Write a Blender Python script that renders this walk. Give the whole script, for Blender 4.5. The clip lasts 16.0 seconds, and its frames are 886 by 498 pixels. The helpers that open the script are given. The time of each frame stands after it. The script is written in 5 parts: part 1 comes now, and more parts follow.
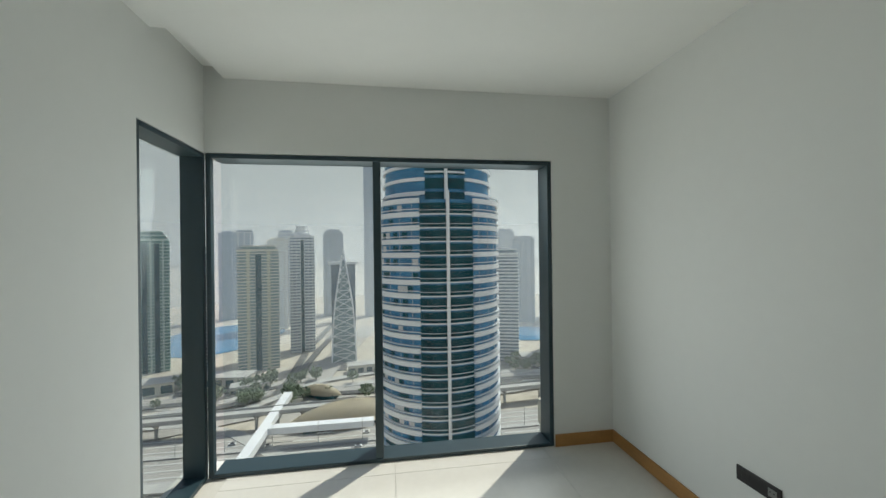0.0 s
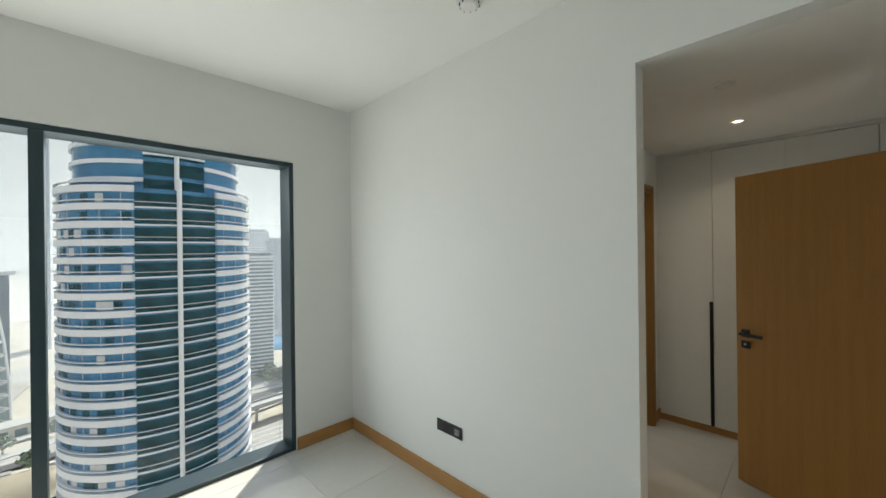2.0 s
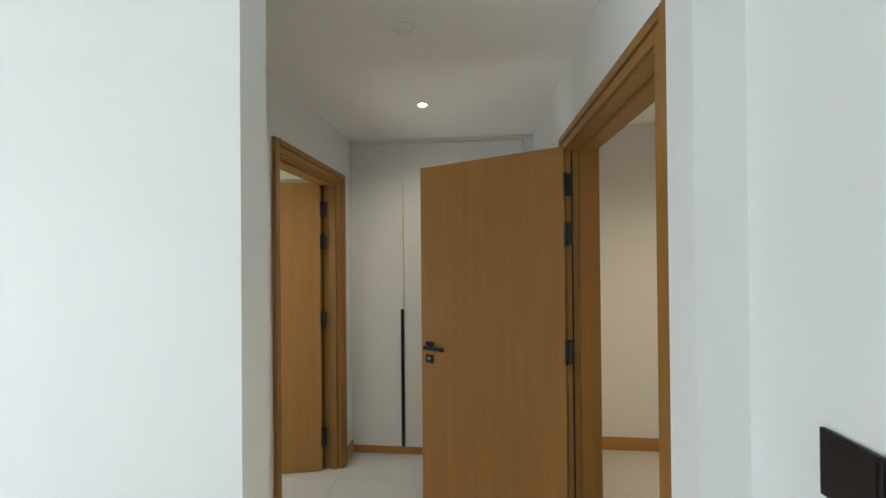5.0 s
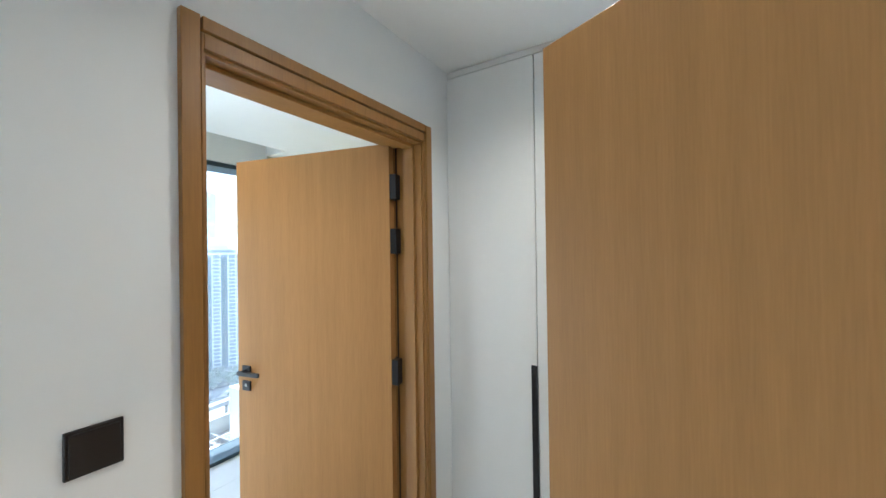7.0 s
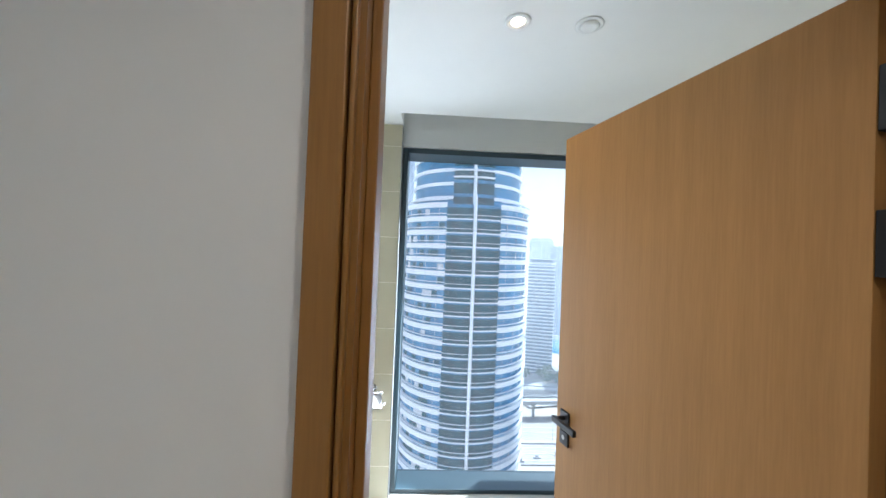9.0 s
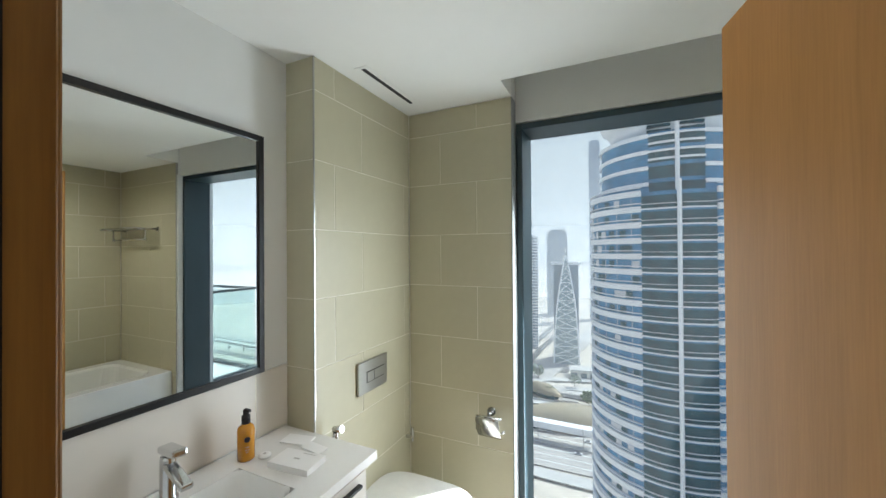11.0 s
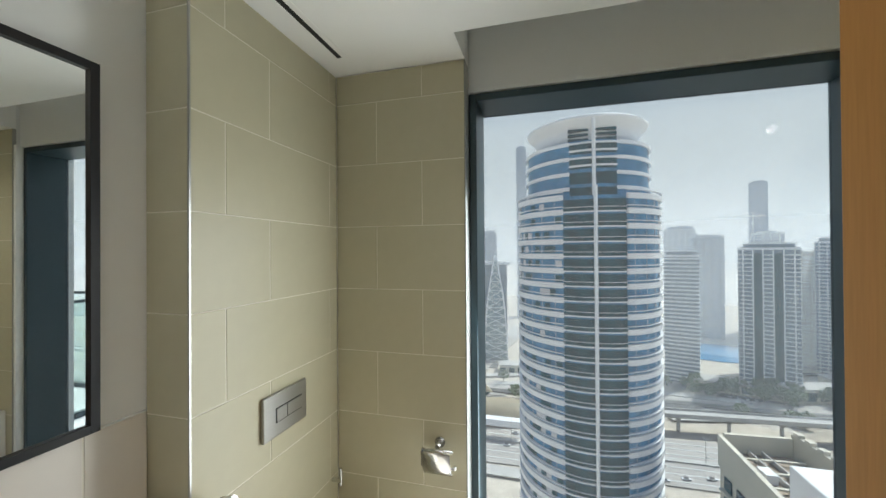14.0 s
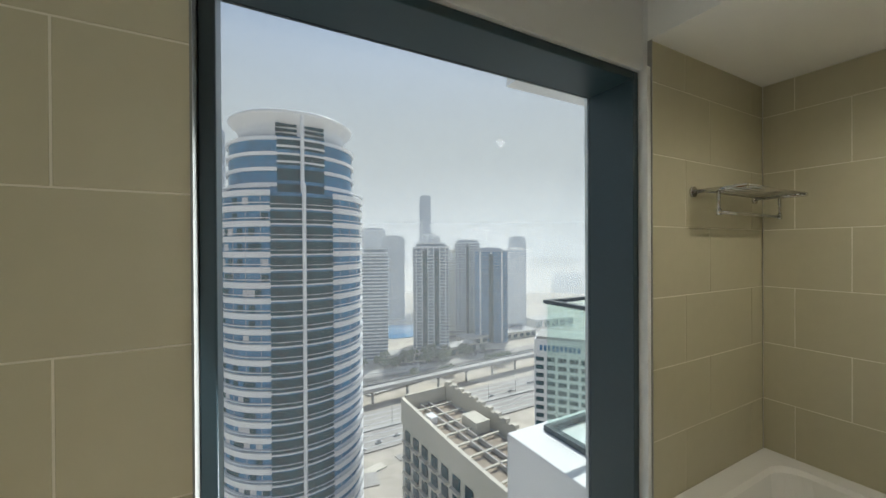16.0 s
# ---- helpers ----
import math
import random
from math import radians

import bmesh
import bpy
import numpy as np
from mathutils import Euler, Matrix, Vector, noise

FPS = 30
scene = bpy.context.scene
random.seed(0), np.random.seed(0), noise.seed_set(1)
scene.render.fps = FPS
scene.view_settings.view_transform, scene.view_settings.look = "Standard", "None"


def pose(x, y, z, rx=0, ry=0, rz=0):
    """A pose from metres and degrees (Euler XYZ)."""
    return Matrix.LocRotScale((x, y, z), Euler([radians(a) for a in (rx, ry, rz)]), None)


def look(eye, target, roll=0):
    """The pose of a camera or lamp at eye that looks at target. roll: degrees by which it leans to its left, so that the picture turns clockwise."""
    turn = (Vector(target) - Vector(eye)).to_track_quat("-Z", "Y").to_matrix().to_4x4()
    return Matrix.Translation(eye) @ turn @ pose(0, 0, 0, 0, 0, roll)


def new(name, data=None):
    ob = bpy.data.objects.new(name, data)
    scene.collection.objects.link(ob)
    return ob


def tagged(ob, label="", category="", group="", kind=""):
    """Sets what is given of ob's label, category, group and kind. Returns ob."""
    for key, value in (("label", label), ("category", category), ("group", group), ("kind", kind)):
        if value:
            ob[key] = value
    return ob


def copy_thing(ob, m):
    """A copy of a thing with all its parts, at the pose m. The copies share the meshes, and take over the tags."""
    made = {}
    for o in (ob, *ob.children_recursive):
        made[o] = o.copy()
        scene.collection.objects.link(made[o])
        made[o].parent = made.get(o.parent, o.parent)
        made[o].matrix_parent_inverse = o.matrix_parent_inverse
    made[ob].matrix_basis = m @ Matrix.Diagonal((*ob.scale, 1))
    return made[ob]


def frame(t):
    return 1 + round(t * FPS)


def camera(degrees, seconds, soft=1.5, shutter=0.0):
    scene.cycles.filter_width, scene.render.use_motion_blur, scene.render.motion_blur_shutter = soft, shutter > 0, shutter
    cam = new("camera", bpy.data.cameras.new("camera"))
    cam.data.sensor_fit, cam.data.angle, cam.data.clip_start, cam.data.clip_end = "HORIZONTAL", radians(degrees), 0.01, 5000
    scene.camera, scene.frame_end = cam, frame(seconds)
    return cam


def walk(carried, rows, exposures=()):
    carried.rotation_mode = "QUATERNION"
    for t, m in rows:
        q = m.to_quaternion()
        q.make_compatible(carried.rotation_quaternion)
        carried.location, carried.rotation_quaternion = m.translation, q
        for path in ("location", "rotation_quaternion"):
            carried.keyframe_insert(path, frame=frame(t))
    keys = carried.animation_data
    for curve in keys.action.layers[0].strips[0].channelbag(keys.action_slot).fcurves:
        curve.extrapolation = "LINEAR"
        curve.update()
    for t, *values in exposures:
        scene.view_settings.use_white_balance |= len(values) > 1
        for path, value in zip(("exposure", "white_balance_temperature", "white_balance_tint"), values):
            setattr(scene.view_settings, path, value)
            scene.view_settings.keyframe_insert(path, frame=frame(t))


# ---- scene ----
cam = camera(100.4, 16.0)
# seconds, eye, target, roll
PATH = [
    (0, (0.216, 0.077, 1.633), (0.512, 2.055, 1.635), -0.7),
    (0.5, (0.3, 0.047, 1.6), (0.865, 1.966, 1.621), -0.7),
    (1, (0.302, 0.039, 1.634), (1.171, 1.841, 1.636), -0.7),
    (1.5, (0.34, -0.012, 1.614), (1.47, 1.638, 1.624), -0.8),
    (2, (0.296, -0.049, 1.63), (1.703, 1.372, 1.63), -0.7),
    (2.5, (0.191, -0.076, 1.606), (1.87, 1.011, 1.614), -0.6),
    (3, (0.208, -0.096, 1.598), (2.068, 0.639, 1.612), -0.7),
    (3.5, (0.356, -0.091, 1.59), (2.313, 0.321, 1.599), -0.8),
    (4, (0.593, -0.046, 1.575), (2.582, 0.157, 1.587), -0.7),
    (4.2, (0.721, -0.029, 1.575), (2.715, 0.129, 1.588), -0.5),
    (6.3, (2.307, 0.03, 1.642), (4.23, 0.577, 1.643), -0.7),
    (6.5, (2.427, 0.038, 1.642), (4.307, 0.722, 1.645), -0.7),
    (7, (2.685, 0.085, 1.629), (4.378, 1.15, 1.64), -0.8),
    (7.5, (2.879, 0.125, 1.637), (4.217, 1.611, 1.648), -0.4),
    (8, (3.038, 0.178, 1.642), (3.861, 2.001, 1.658), -0.2),
    (8.5, (3.135, 0.35, 1.619), (3.51, 2.314, 1.651), 0.2),
    (8.7, (3.161, 0.443, 1.624), (3.411, 2.427, 1.654), 1.2),
    (10.8, (3.495, 1.018, 1.64), (2.752, 2.874, 1.643), -0.3),
    (11, (3.536, 1.04, 1.631), (2.676, 2.845, 1.645), -0.4),
    (11.5, (3.627, 1.071, 1.622), (2.531, 2.744, 1.645), -0.4),
    (12, (3.662, 1.072, 1.625), (2.451, 2.664, 1.65), -0.4),
    (12.5, (3.621, 1.083, 1.63), (2.426, 2.687, 1.647), -0.3),
    (13, (3.491, 1.122, 1.635), (2.434, 2.82, 1.643), -0.3),
    (13.5, (3.39, 1.205, 1.627), (2.597, 3.041, 1.628), -0.1),
    (14, (3.348, 1.388, 1.608), (2.826, 3.318, 1.621), -0.4),
    (14.5, (3.288, 1.572, 1.621), (3.045, 3.558, 1.618), -0.2),
    (15, (3.149, 1.746, 1.613), (3.286, 3.742, 1.619), -0.3),
    (15.5, (3.122, 1.935, 1.605), (3.665, 3.86, 1.609), -0.4),
    (16, (3.107, 2.124, 1.621), (4.052, 3.887, 1.613), -0.3),
]
walk(cam, [(t, look(eye, target, roll)) for t, eye, target, roll in PATH],
     exposures=[(0, -0.25, 6600, 4), (1, 0.0, 6650, 4), (2, 0.38, 6700, 7), (3.5, 0.6, 6750, 9), (4.2, 0.68, 6600, 9), (6.3, 2.3, 5400, 7), (7.5, 1.95, 5200, 8), (8.5, 1.68, 5300, 11), (10.8, 0.94, 6050, 8), (13, 0.78, 6250, 8), (14.5, 0.55, 6550, 9), (15, 0.5, 6600, 9), (16, 0.45, 6600, 10)])

# ---- light ----
world = bpy.data.worlds.new("sky")
scene.world = world
world.use_nodes = True
wn = world.node_tree
sky = wn.nodes.new("ShaderNodeTexSky")
sky.sky_type, sky.sun_disc = "NISHITA", False
sky.sun_elevation, sky.sun_rotation = radians(56), radians(45)
sky.air_density, sky.dust_density, sky.ozone_density = 1.0, 1.5, 1.0
wn.links.new(sky.outputs[0], wn.nodes["Background"].inputs[0])
wn.nodes["Background"].inputs[1].default_value = 0.15

sun = new("sun", bpy.data.lights.new("sun", "SUN"))
sun.data.energy, sun.data.angle, sun.data.color = 4.0, radians(0.6), (1, 0.95, 0.87)
sun.matrix_world = look((0, 0, 0), (-0.7071 * math.cos(radians(56)), -0.7071 * math.cos(radians(56)), -math.sin(radians(56))))


def window_light(name, eye, target, w, h, power):
    ob = new(name, bpy.data.lights.new(name, "AREA"))
    ob.data.shape, ob.data.size, ob.data.size_y, ob.data.energy = "RECTANGLE", w, h, power
    ob.data.color = (0.93, 0.98, 1.0)
    ob.matrix_world = look(eye, target)
    return ob


window_light("window_light_bedroom", (0.25, 2.935, 1.2), (0.25, 0, 1.9), 2.4, 2.2, 17)
window_light("window_light_corner", (-1.065, 2.63, 1.2), (2, 2.63, 1.2), 0.55, 2.2, 2.5)
window_light("window_light_bath", (3.19, 3.06, 0.98), (2.45, 1.6, 0.85), 0.28, 1.75, 9)


def spot(name, x, y, z, power, wide=110, tint=(1.0, 0.76, 0.52)):
    ob = new(name, bpy.data.lights.new(name, "SPOT"))
    ob.data.energy, ob.data.spot_size, ob.data.spot_blend = power, radians(wide), 0.8
    ob.data.color, ob.data.shadow_soft_size = tint, 0.035
    ob.location = (x, y, z)
    return ob


# ---- materials ----
def mat(name, col, rough=0.5, metal=0.0, var=0.06, scale=3.0, bump=0.0, bscale=60.0, stretch=(1, 1, 1), coat=0.0, island=0.0):
    m = bpy.data.materials.new(name)
    m.use_nodes = True
    nt = m.node_tree
    p = nt.nodes["Principled BSDF"]
    p.inputs["Roughness"].default_value, p.inputs["Metallic"].default_value = rough, metal
    p.inputs["Coat Weight"].default_value = coat
    tc = nt.nodes.new("ShaderNodeTexCoord")
    mp = nt.nodes.new("ShaderNodeMapping")
    mp.inputs["Scale"].default_value = stretch
    nt.links.new(tc.outputs["Object"], mp.inputs[0])
    n1, n2 = nt.nodes.new("ShaderNodeTexNoise"), nt.nodes.new("ShaderNodeTexNoise")
    n1.inputs["Scale"].default_value, n2.inputs["Scale"].default_value = scale, scale * 9
    n1.inputs["Detail"].default_value = n2.inputs["Detail"].default_value = 5
    nt.links.new(mp.outputs[0], n1.inputs[0]), nt.links.new(mp.outputs[0], n2.inputs[0])
    add = nt.nodes.new("ShaderNodeMath")
    add.operation = "ADD"
    nt.links.new(n1.outputs[0], add.inputs[0]), nt.links.new(n2.outputs[0], add.inputs[1])
    last = add
    if island:
        rnd = nt.nodes.new("ShaderNodeObjectInfo")
        ma = nt.nodes.new("ShaderNodeMath")
        ma.operation, ma.inputs[1].default_value = "MULTIPLY_ADD", island
        nt.links.new(rnd.outputs["Random"], ma.inputs[0]), nt.links.new(add.outputs[0], ma.inputs[2])
        last = ma
    ramp = nt.nodes.new("ShaderNodeMapRange")
    ramp.inputs[1].default_value, ramp.inputs[2].default_value = 0.6, 1.4 + island
    ramp.inputs[3].default_value, ramp.inputs[4].default_value = 1 - var, 1 + var
    nt.links.new(last.outputs[0], ramp.inputs[0])
    mul = nt.nodes.new("ShaderNodeVectorMath")
    mul.operation = "SCALE"
    mul.inputs[0].default_value = col
    nt.links.new(ramp.outputs[0], mul.inputs["Scale"])
    nt.links.new(mul.outputs[0], p.inputs["Base Color"])
    if bump:
        nb, b = nt.nodes.new("ShaderNodeTexNoise"), nt.nodes.new("ShaderNodeBump")
        nb.inputs["Scale"].default_value, b.inputs["Strength"].default_value, b.inputs["Distance"].default_value = bscale, bump, 0.002
        nt.links.new(mp.outputs[0], nb.inputs[0]), nt.links.new(nb.outputs[0], b.inputs["Height"])
        nt.links.new(b.outputs[0], p.inputs["Normal"])
    return m


def lamp_mat(name, col, strength):
    m = bpy.data.materials.new(name)
    m.use_nodes = True
    p = m.node_tree.nodes["Principled BSDF"]
    p.inputs["Emission Color"].default_value, p.inputs["Emission Strength"].default_value = (*col, 1), strength
    return m


def glass_mat(name, tint, gloss=0.08, veil=0.0):
    """Clear pane with a mirror gloss, plus an optional share of scattering film that imitates haze in the view."""
    m = bpy.data.materials.new(name)
    m.use_nodes = True
    nt = m.node_tree
    nt.nodes.remove(nt.nodes["Principled BSDF"])
    tr, gl, mx, lw, mr = (nt.nodes.new("ShaderNode" + k) for k in ("BsdfTransparent", "BsdfGlossy", "MixShader", "LayerWeight", "MapRange"))
    tr.inputs[0].default_value = (*tint, 1)
    gl.inputs["Roughness"].default_value = 0.0
    lw.inputs[0].default_value = 0.2
    mr.inputs[3].default_value, mr.inputs[4].default_value = gloss * 0.25, gloss * 2.5
    nt.links.new(lw.outputs["Facing"], mr.inputs[0]), nt.links.new(mr.outputs[0], mx.inputs[0])
    nt.links.new(tr.outputs[0], mx.inputs[1]), nt.links.new(gl.outputs[0], mx.inputs[2])
    last = mx
    if veil:
        film, last = nt.nodes.new("ShaderNodeBsdfTranslucent"), nt.nodes.new("ShaderNodeMixShader")
        film.inputs[0].default_value, last.inputs[0].default_value = (0.88, 0.91, 0.93, 1), veil
        nt.links.new(mx.outputs[0], last.inputs[1]), nt.links.new(film.outputs[0], last.inputs[2])
    nt.links.new(last.outputs[0], nt.nodes["Material Output"].inputs[0])
    return m


PAINT = mat("wall_paint", (0.77, 0.78, 0.76), 0.6, var=0.012, scale=1.5, bump=0.05, bscale=220)
CEIL = mat("ceiling_paint", (0.88, 0.88, 0.85), 0.8, var=0.012, scale=1.2)
FLOOR = mat("floor_tile", (0.60, 0.585, 0.54), 0.32, var=0.05, scale=2.5, bump=0.03, bscale=150, island=0.3)
GROUT = mat("grout", (0.57, 0.555, 0.51), 0.9)
TILE = mat("beige_wall_tile", (0.49, 0.46, 0.325), 0.42, var=0.045, scale=2.2, bump=0.05, bscale=180, island=0.4)
TGROUT = mat("pale_tile_grout", (0.74, 0.71, 0.61), 0.9)
SPLASH = mat("pale_splash_tile", (0.70, 0.66, 0.60), 0.35, var=0.03, scale=2.2, island=0.3)
WOOD = mat("oak_veneer", (0.37, 0.19, 0.06), 0.55, var=0.12, scale=2.0, stretch=(14, 14, 0.6), bump=0.08, bscale=14)
WOODX = mat("oak_veneer_level", (0.40, 0.20, 0.065), 0.42, var=0.16, scale=2.0, stretch=(0.6, 14, 14), bump=0.08, bscale=14)
WOODF = mat("oak_frame", (0.275, 0.135, 0.03), 0.42, var=0.15, scale=2.0, stretch=(16, 16, 0.7), bump=0.08, bscale=14)
BASE = mat("oak_skirting", (0.40, 0.205, 0.065), 0.45, var=0.15, scale=2.0, stretch=(4, 4, 14))
ALU = mat("dark_aluminium", (0.022, 0.046, 0.058), 0.38, 0.0, var=0.06, scale=4)
BLACK = mat("black_metal", (0.014, 0.014, 0.015), 0.4, 0.3)
PLASTIC = mat("black_plastic", (0.012, 0.011, 0.012), 0.3)
GREYP = mat("grey_display", (0.22, 0.23, 0.22), 0.3)
WARD = mat("wardrobe_lacquer", (0.78, 0.78, 0.75), 0.45, var=0.015, scale=2)
CHROME = mat("chrome", (0.62, 0.62, 0.62), 0.12, 1.0, var=0.02)
STEEL = mat("brushed_steel", (0.42, 0.42, 0.40), 0.32, 1.0, var=0.05, stretch=(1, 1, 20))
SEAL = mat("white_sealant", (0.78, 0.79, 0.77), 0.5)
CERAM = mat("white_ceramic", (0.82, 0.82, 0.80), 0.12, var=0.01, coat=0.4)
STONE = mat("white_worktop", (0.80, 0.79, 0.77), 0.25, var=0.02, scale=6)
MIRROR = mat("mirror_silver", (0.90, 0.92, 0.91), 0.0, 1.0, var=0.0)
AMBER = mat("amber_bottle", (0.62, 0.27, 0.015), 0.12, var=0.05)
AMBER.node_tree.nodes["Principled BSDF"].inputs["Transmission Weight"].default_value = 0.12
PAPER = mat("white_card", (0.82, 0.81, 0.80), 0.6, var=0.02)
INK = mat("grey_print", (0.45, 0.43, 0.41), 0.7)
LEDW = lamp_mat("warm_led", (1.0, 0.78, 0.5), 6)
PLASTW = mat("white_plastic", (0.80, 0.80, 0.77), 0.4)
GLASS = glass_mat("window_glass", (0.93, 0.965, 0.965))
# a little scattering film is added here to wash out the city view like haze
GLASSB = glass_mat("bath_glass", (0.74, 0.785, 0.795), 0.01, 0.03)
RAILGL = glass_mat("rail_glass", (0.92, 0.98, 0.965), 0.1)


WOOD.node_tree.nodes["Principled BSDF"].inputs["Specular IOR Level"].default_value = 0.2


# ---- mesh helpers ----
def box(bm, x0, x1, y0, y1, z0, z1, bevel=0.0):
    vs = [bm.verts.new((x, y, z)) for x in (x0, x1) for y in (y0, y1) for z in (z0, z1)]
    fs = [bm.faces.new([vs[i] for i in q]) for q in ((0, 1, 3, 2), (4, 6, 7, 5), (0, 4, 5, 1), (2, 3, 7, 6), (0, 2, 6, 4), (1, 5, 7, 3))]
    if bevel:
        es = list({e for f in fs for e in f.edges})
        bmesh.ops.bevel(bm, geom=es, offset=bevel, segments=2, affect="EDGES", profile=0.5)


def bx(x0, x1, y0, y1, z0, z1, bevel=0.0):
    bm = bmesh.new()
    box(bm, x0, x1, y0, y1, z0, z1, bevel)
    return bm


def cyl(bm, p0, p1, r0, r1=None, seg=16):
    p0, p1 = Vector(p0), Vector(p1)
    m = (p1 - p0).to_track_quat("Z", "Y").to_matrix().to_4x4()
    m.translation = (p0 + p1) / 2
    bmesh.ops.create_cone(bm, cap_ends=True, segments=seg, radius1=r0, radius2=r0 if r1 is None else r1, depth=(p1 - p0).length, matrix=m)


def lathe(bm, rings, cx=0.0, cy=0.0, seg=24):
    loops = []
    for r, z in rings:
        loops.append([bm.verts.new((cx + r * math.cos(2 * math.pi * i / seg), cy + r * math.sin(2 * math.pi * i / seg), z)) for i in range(seg)])
    for a, b in zip(loops, loops[1:]):
        for i in range(seg):
            bm.faces.new((a[i], a[(i + 1) % seg], b[(i + 1) % seg], b[i]))
    bm.faces.new(loops[0][::-1]), bm.faces.new(loops[-1])


def part(name, bm, material, parent=None, label="", smooth=False):
    me = bpy.data.meshes.new(name)
    bmesh.ops.recalc_face_normals(bm, faces=bm.faces)
    bm.to_mesh(me)
    bm.free()
    me.materials.append(material)
    if smooth:
        for p in me.polygons:
            p.use_smooth = len(p.vertices) < 6
    ob = new(name, me)
    if parent:
        ob.parent = parent
    if label:
        tagged(ob, label)
    return ob


def thing(name, label, category, at=(0, 0, 0), turn=0.0, group="", kind=""):
    ob = new(name)
    ob.empty_display_size = 0.1
    ob.matrix_world = pose(*at, 0, 0, turn)
    return tagged(ob, label, category, group, kind)


def setting(name, bm, material, label, category):
    return tagged(part(name, bm, material), label, category, kind="structure")


def piece(name, mesh, loc, parent, rot=None):
    ob = new(name, mesh)
    ob.location = loc
    if rot:
        ob.rotation_euler = rot
    ob.parent = parent
    return ob


# ---- structure: plan in metres ----
XR, YF, ZC = 2.08, 2.95, 2.89          # bedroom: right wall, facade wall, ceiling
XL, YS = -1.08, -0.51                  # bedroom: left wall, back wall
ZP = 2.49                              # passage ceiling
ZL = 2.475                             # lower ceiling of passage and bathroom
YN, YD = 1.01, 1.165                   # passage side and bathroom side of the wall with the bathroom door
YP = -0.44                             # passage's other wall
XW = 4.205                             # wardrobe front
XM = 2.20                              # mirror wall
TY = 3.014                             # tiled facade wall in the bathroom
XE = 5.56                              # bathroom's far wall
XT = 4.588                             # tiled pier beside the bath window


def walls(name, boxes, label, material=PAINT):
    bm = bmesh.new()
    for b in boxes:
        box(bm, *b)
    return setting(name, bm, material, label, "wall")


walls("wall_facade_bedroom", [(XL, 1.555, YF, 3.2, 2.35, 3.1), (1.555, 2.08, YF, 3.2, -0.3, 3.1), (-1.3, 1.555, 3.02, 3.2, -0.3, -0.004)],
      "white painted window wall of the bedroom")
walls("wall_left_bedroom", [(-1.32, XL, -0.75, 2.226, -0.1, 3.1), (-1.32, XL, 2.226, 3.2, 2.347, 3.1)], "white painted bedroom side wall beside the corner window")
walls("wall_back_bedroom", [(XL, 2.08, YS - 0.15, YS, -0.1, 3.1)], "white painted bedroom back wall with a thermostat")
walls("wall_right_bedroom", [(XR, 2.18, 0.513, 3.2, -0.1, 3.1), (XR, 2.18, -0.66, -0.414, -0.1, 3.1), (XR, 2.18, -0.414, 0.513, 2.456, 3.1)],
      "white painted bedroom wall with a tall opening to the passage")
walls("wall_passage_north", [(2.18, 3.092, YN, YD, -0.1, 2.7), (3.092, 4.008, YN, YD, 2.119, 2.7), (4.008, 5.75, YN, YD, -0.1, 2.7)], "white painted passage wall round the bathroom door")
walls("wall_passage_south", [(2.18, 2.24, YP - 0.14, YP, -0.1, 2.7), (2.24, 3.21, YP - 0.14, YP, 2.109, 2.7), (3.21, 4.9, YP - 0.14, YP, -0.1, 2.7)], "white painted passage wall round the entrance door")
walls("wall_passage_end", [(4.9, 5.0, -0.58, YN, -0.1, 2.7)], "plain wall behind the wardrobe")
walls("wall_hall", [(1.6, 1.7, -2.6, -0.58, -0.1, 2.7), (4.4, 4.5, -2.6, -0.58, -0.1, 2.7), (1.6, 4.5, -2.7, -2.6, -0.1, 2.7)], "white painted wall of the hall beyond the door")
walls("wall_mirror", [(2.18, XM, YD, 3.2, -0.1, 2.7)], "white painted bathroom wall behind the mirror")
walls("wall_bath_east", [(XE + 0.012, 5.75, YD, 3.4, -0.1, 2.7)], "wall behind the bath tiles")
walls("wall_facade_bath", [(2.18, 3.014, TY + 0.012, 3.36, -0.3, 2.9), (3.014, 4.587, 3.095, 3.36, 2.352, 2.9), (4.587, 5.75, 3.075, 3.4, -0.3, 2.9), (3.014, 4.587, 3.12, 3.36, -0.3, -0.004)],
      "white painted bathroom wall over the window")
bm = bmesh.new()
box(bm, XL, -0.945, YS, 2.345, ZC, 3.1), box(bm, -0.945, XR, YS, YF, ZC, 3.1), box(bm, XL, -0.945, 2.345, YF, 2.972, 3.1)
setting("ceiling_bedroom", bm, CEIL, "white plaster ceiling with a shallow curtain pocket", "ceiling")
bm = bmesh.new()
box(bm, 2.18, 4.9, YP, YN, ZP, 2.7)
setting("ceiling_passage", bm, CEIL, "white plaster passage ceiling", "ceiling")
bm = bmesh.new()
box(bm, XM, 3.015, YD, TY, ZL, 2.7), box(bm, 3.015, XT, YD, 2.805, ZL, 2.7), box(bm, XT, XE, YD, 3.075, ZL, 2.7), box(bm, 3.015, XT, 2.805, 3.095, 2.78, 2.9)
setting("ceiling_bath", bm, CEIL, "white plaster bathroom ceiling with a curtain pocket at the window", "ceiling")
bm = bmesh.new()
box(bm, 1.7, 4.4, -2.6, -0.58, 2.6, 2.7)
setting("ceiling_hall", bm, CEIL, "white plaster hall ceiling", "ceiling")
roof = bx(-1.32, 5.75, -2.7, 3.3, 3.1, 3.3)
setting("slab_above", roof, PAINT, "concrete slab over the flat", "slab")

floor_ob = setting("floor", bx(-1.32, 5.75, -2.7, 3.12, -0.3, -0.012), GROUT, "pale grey stone floor tiles with thin joints", "floor")


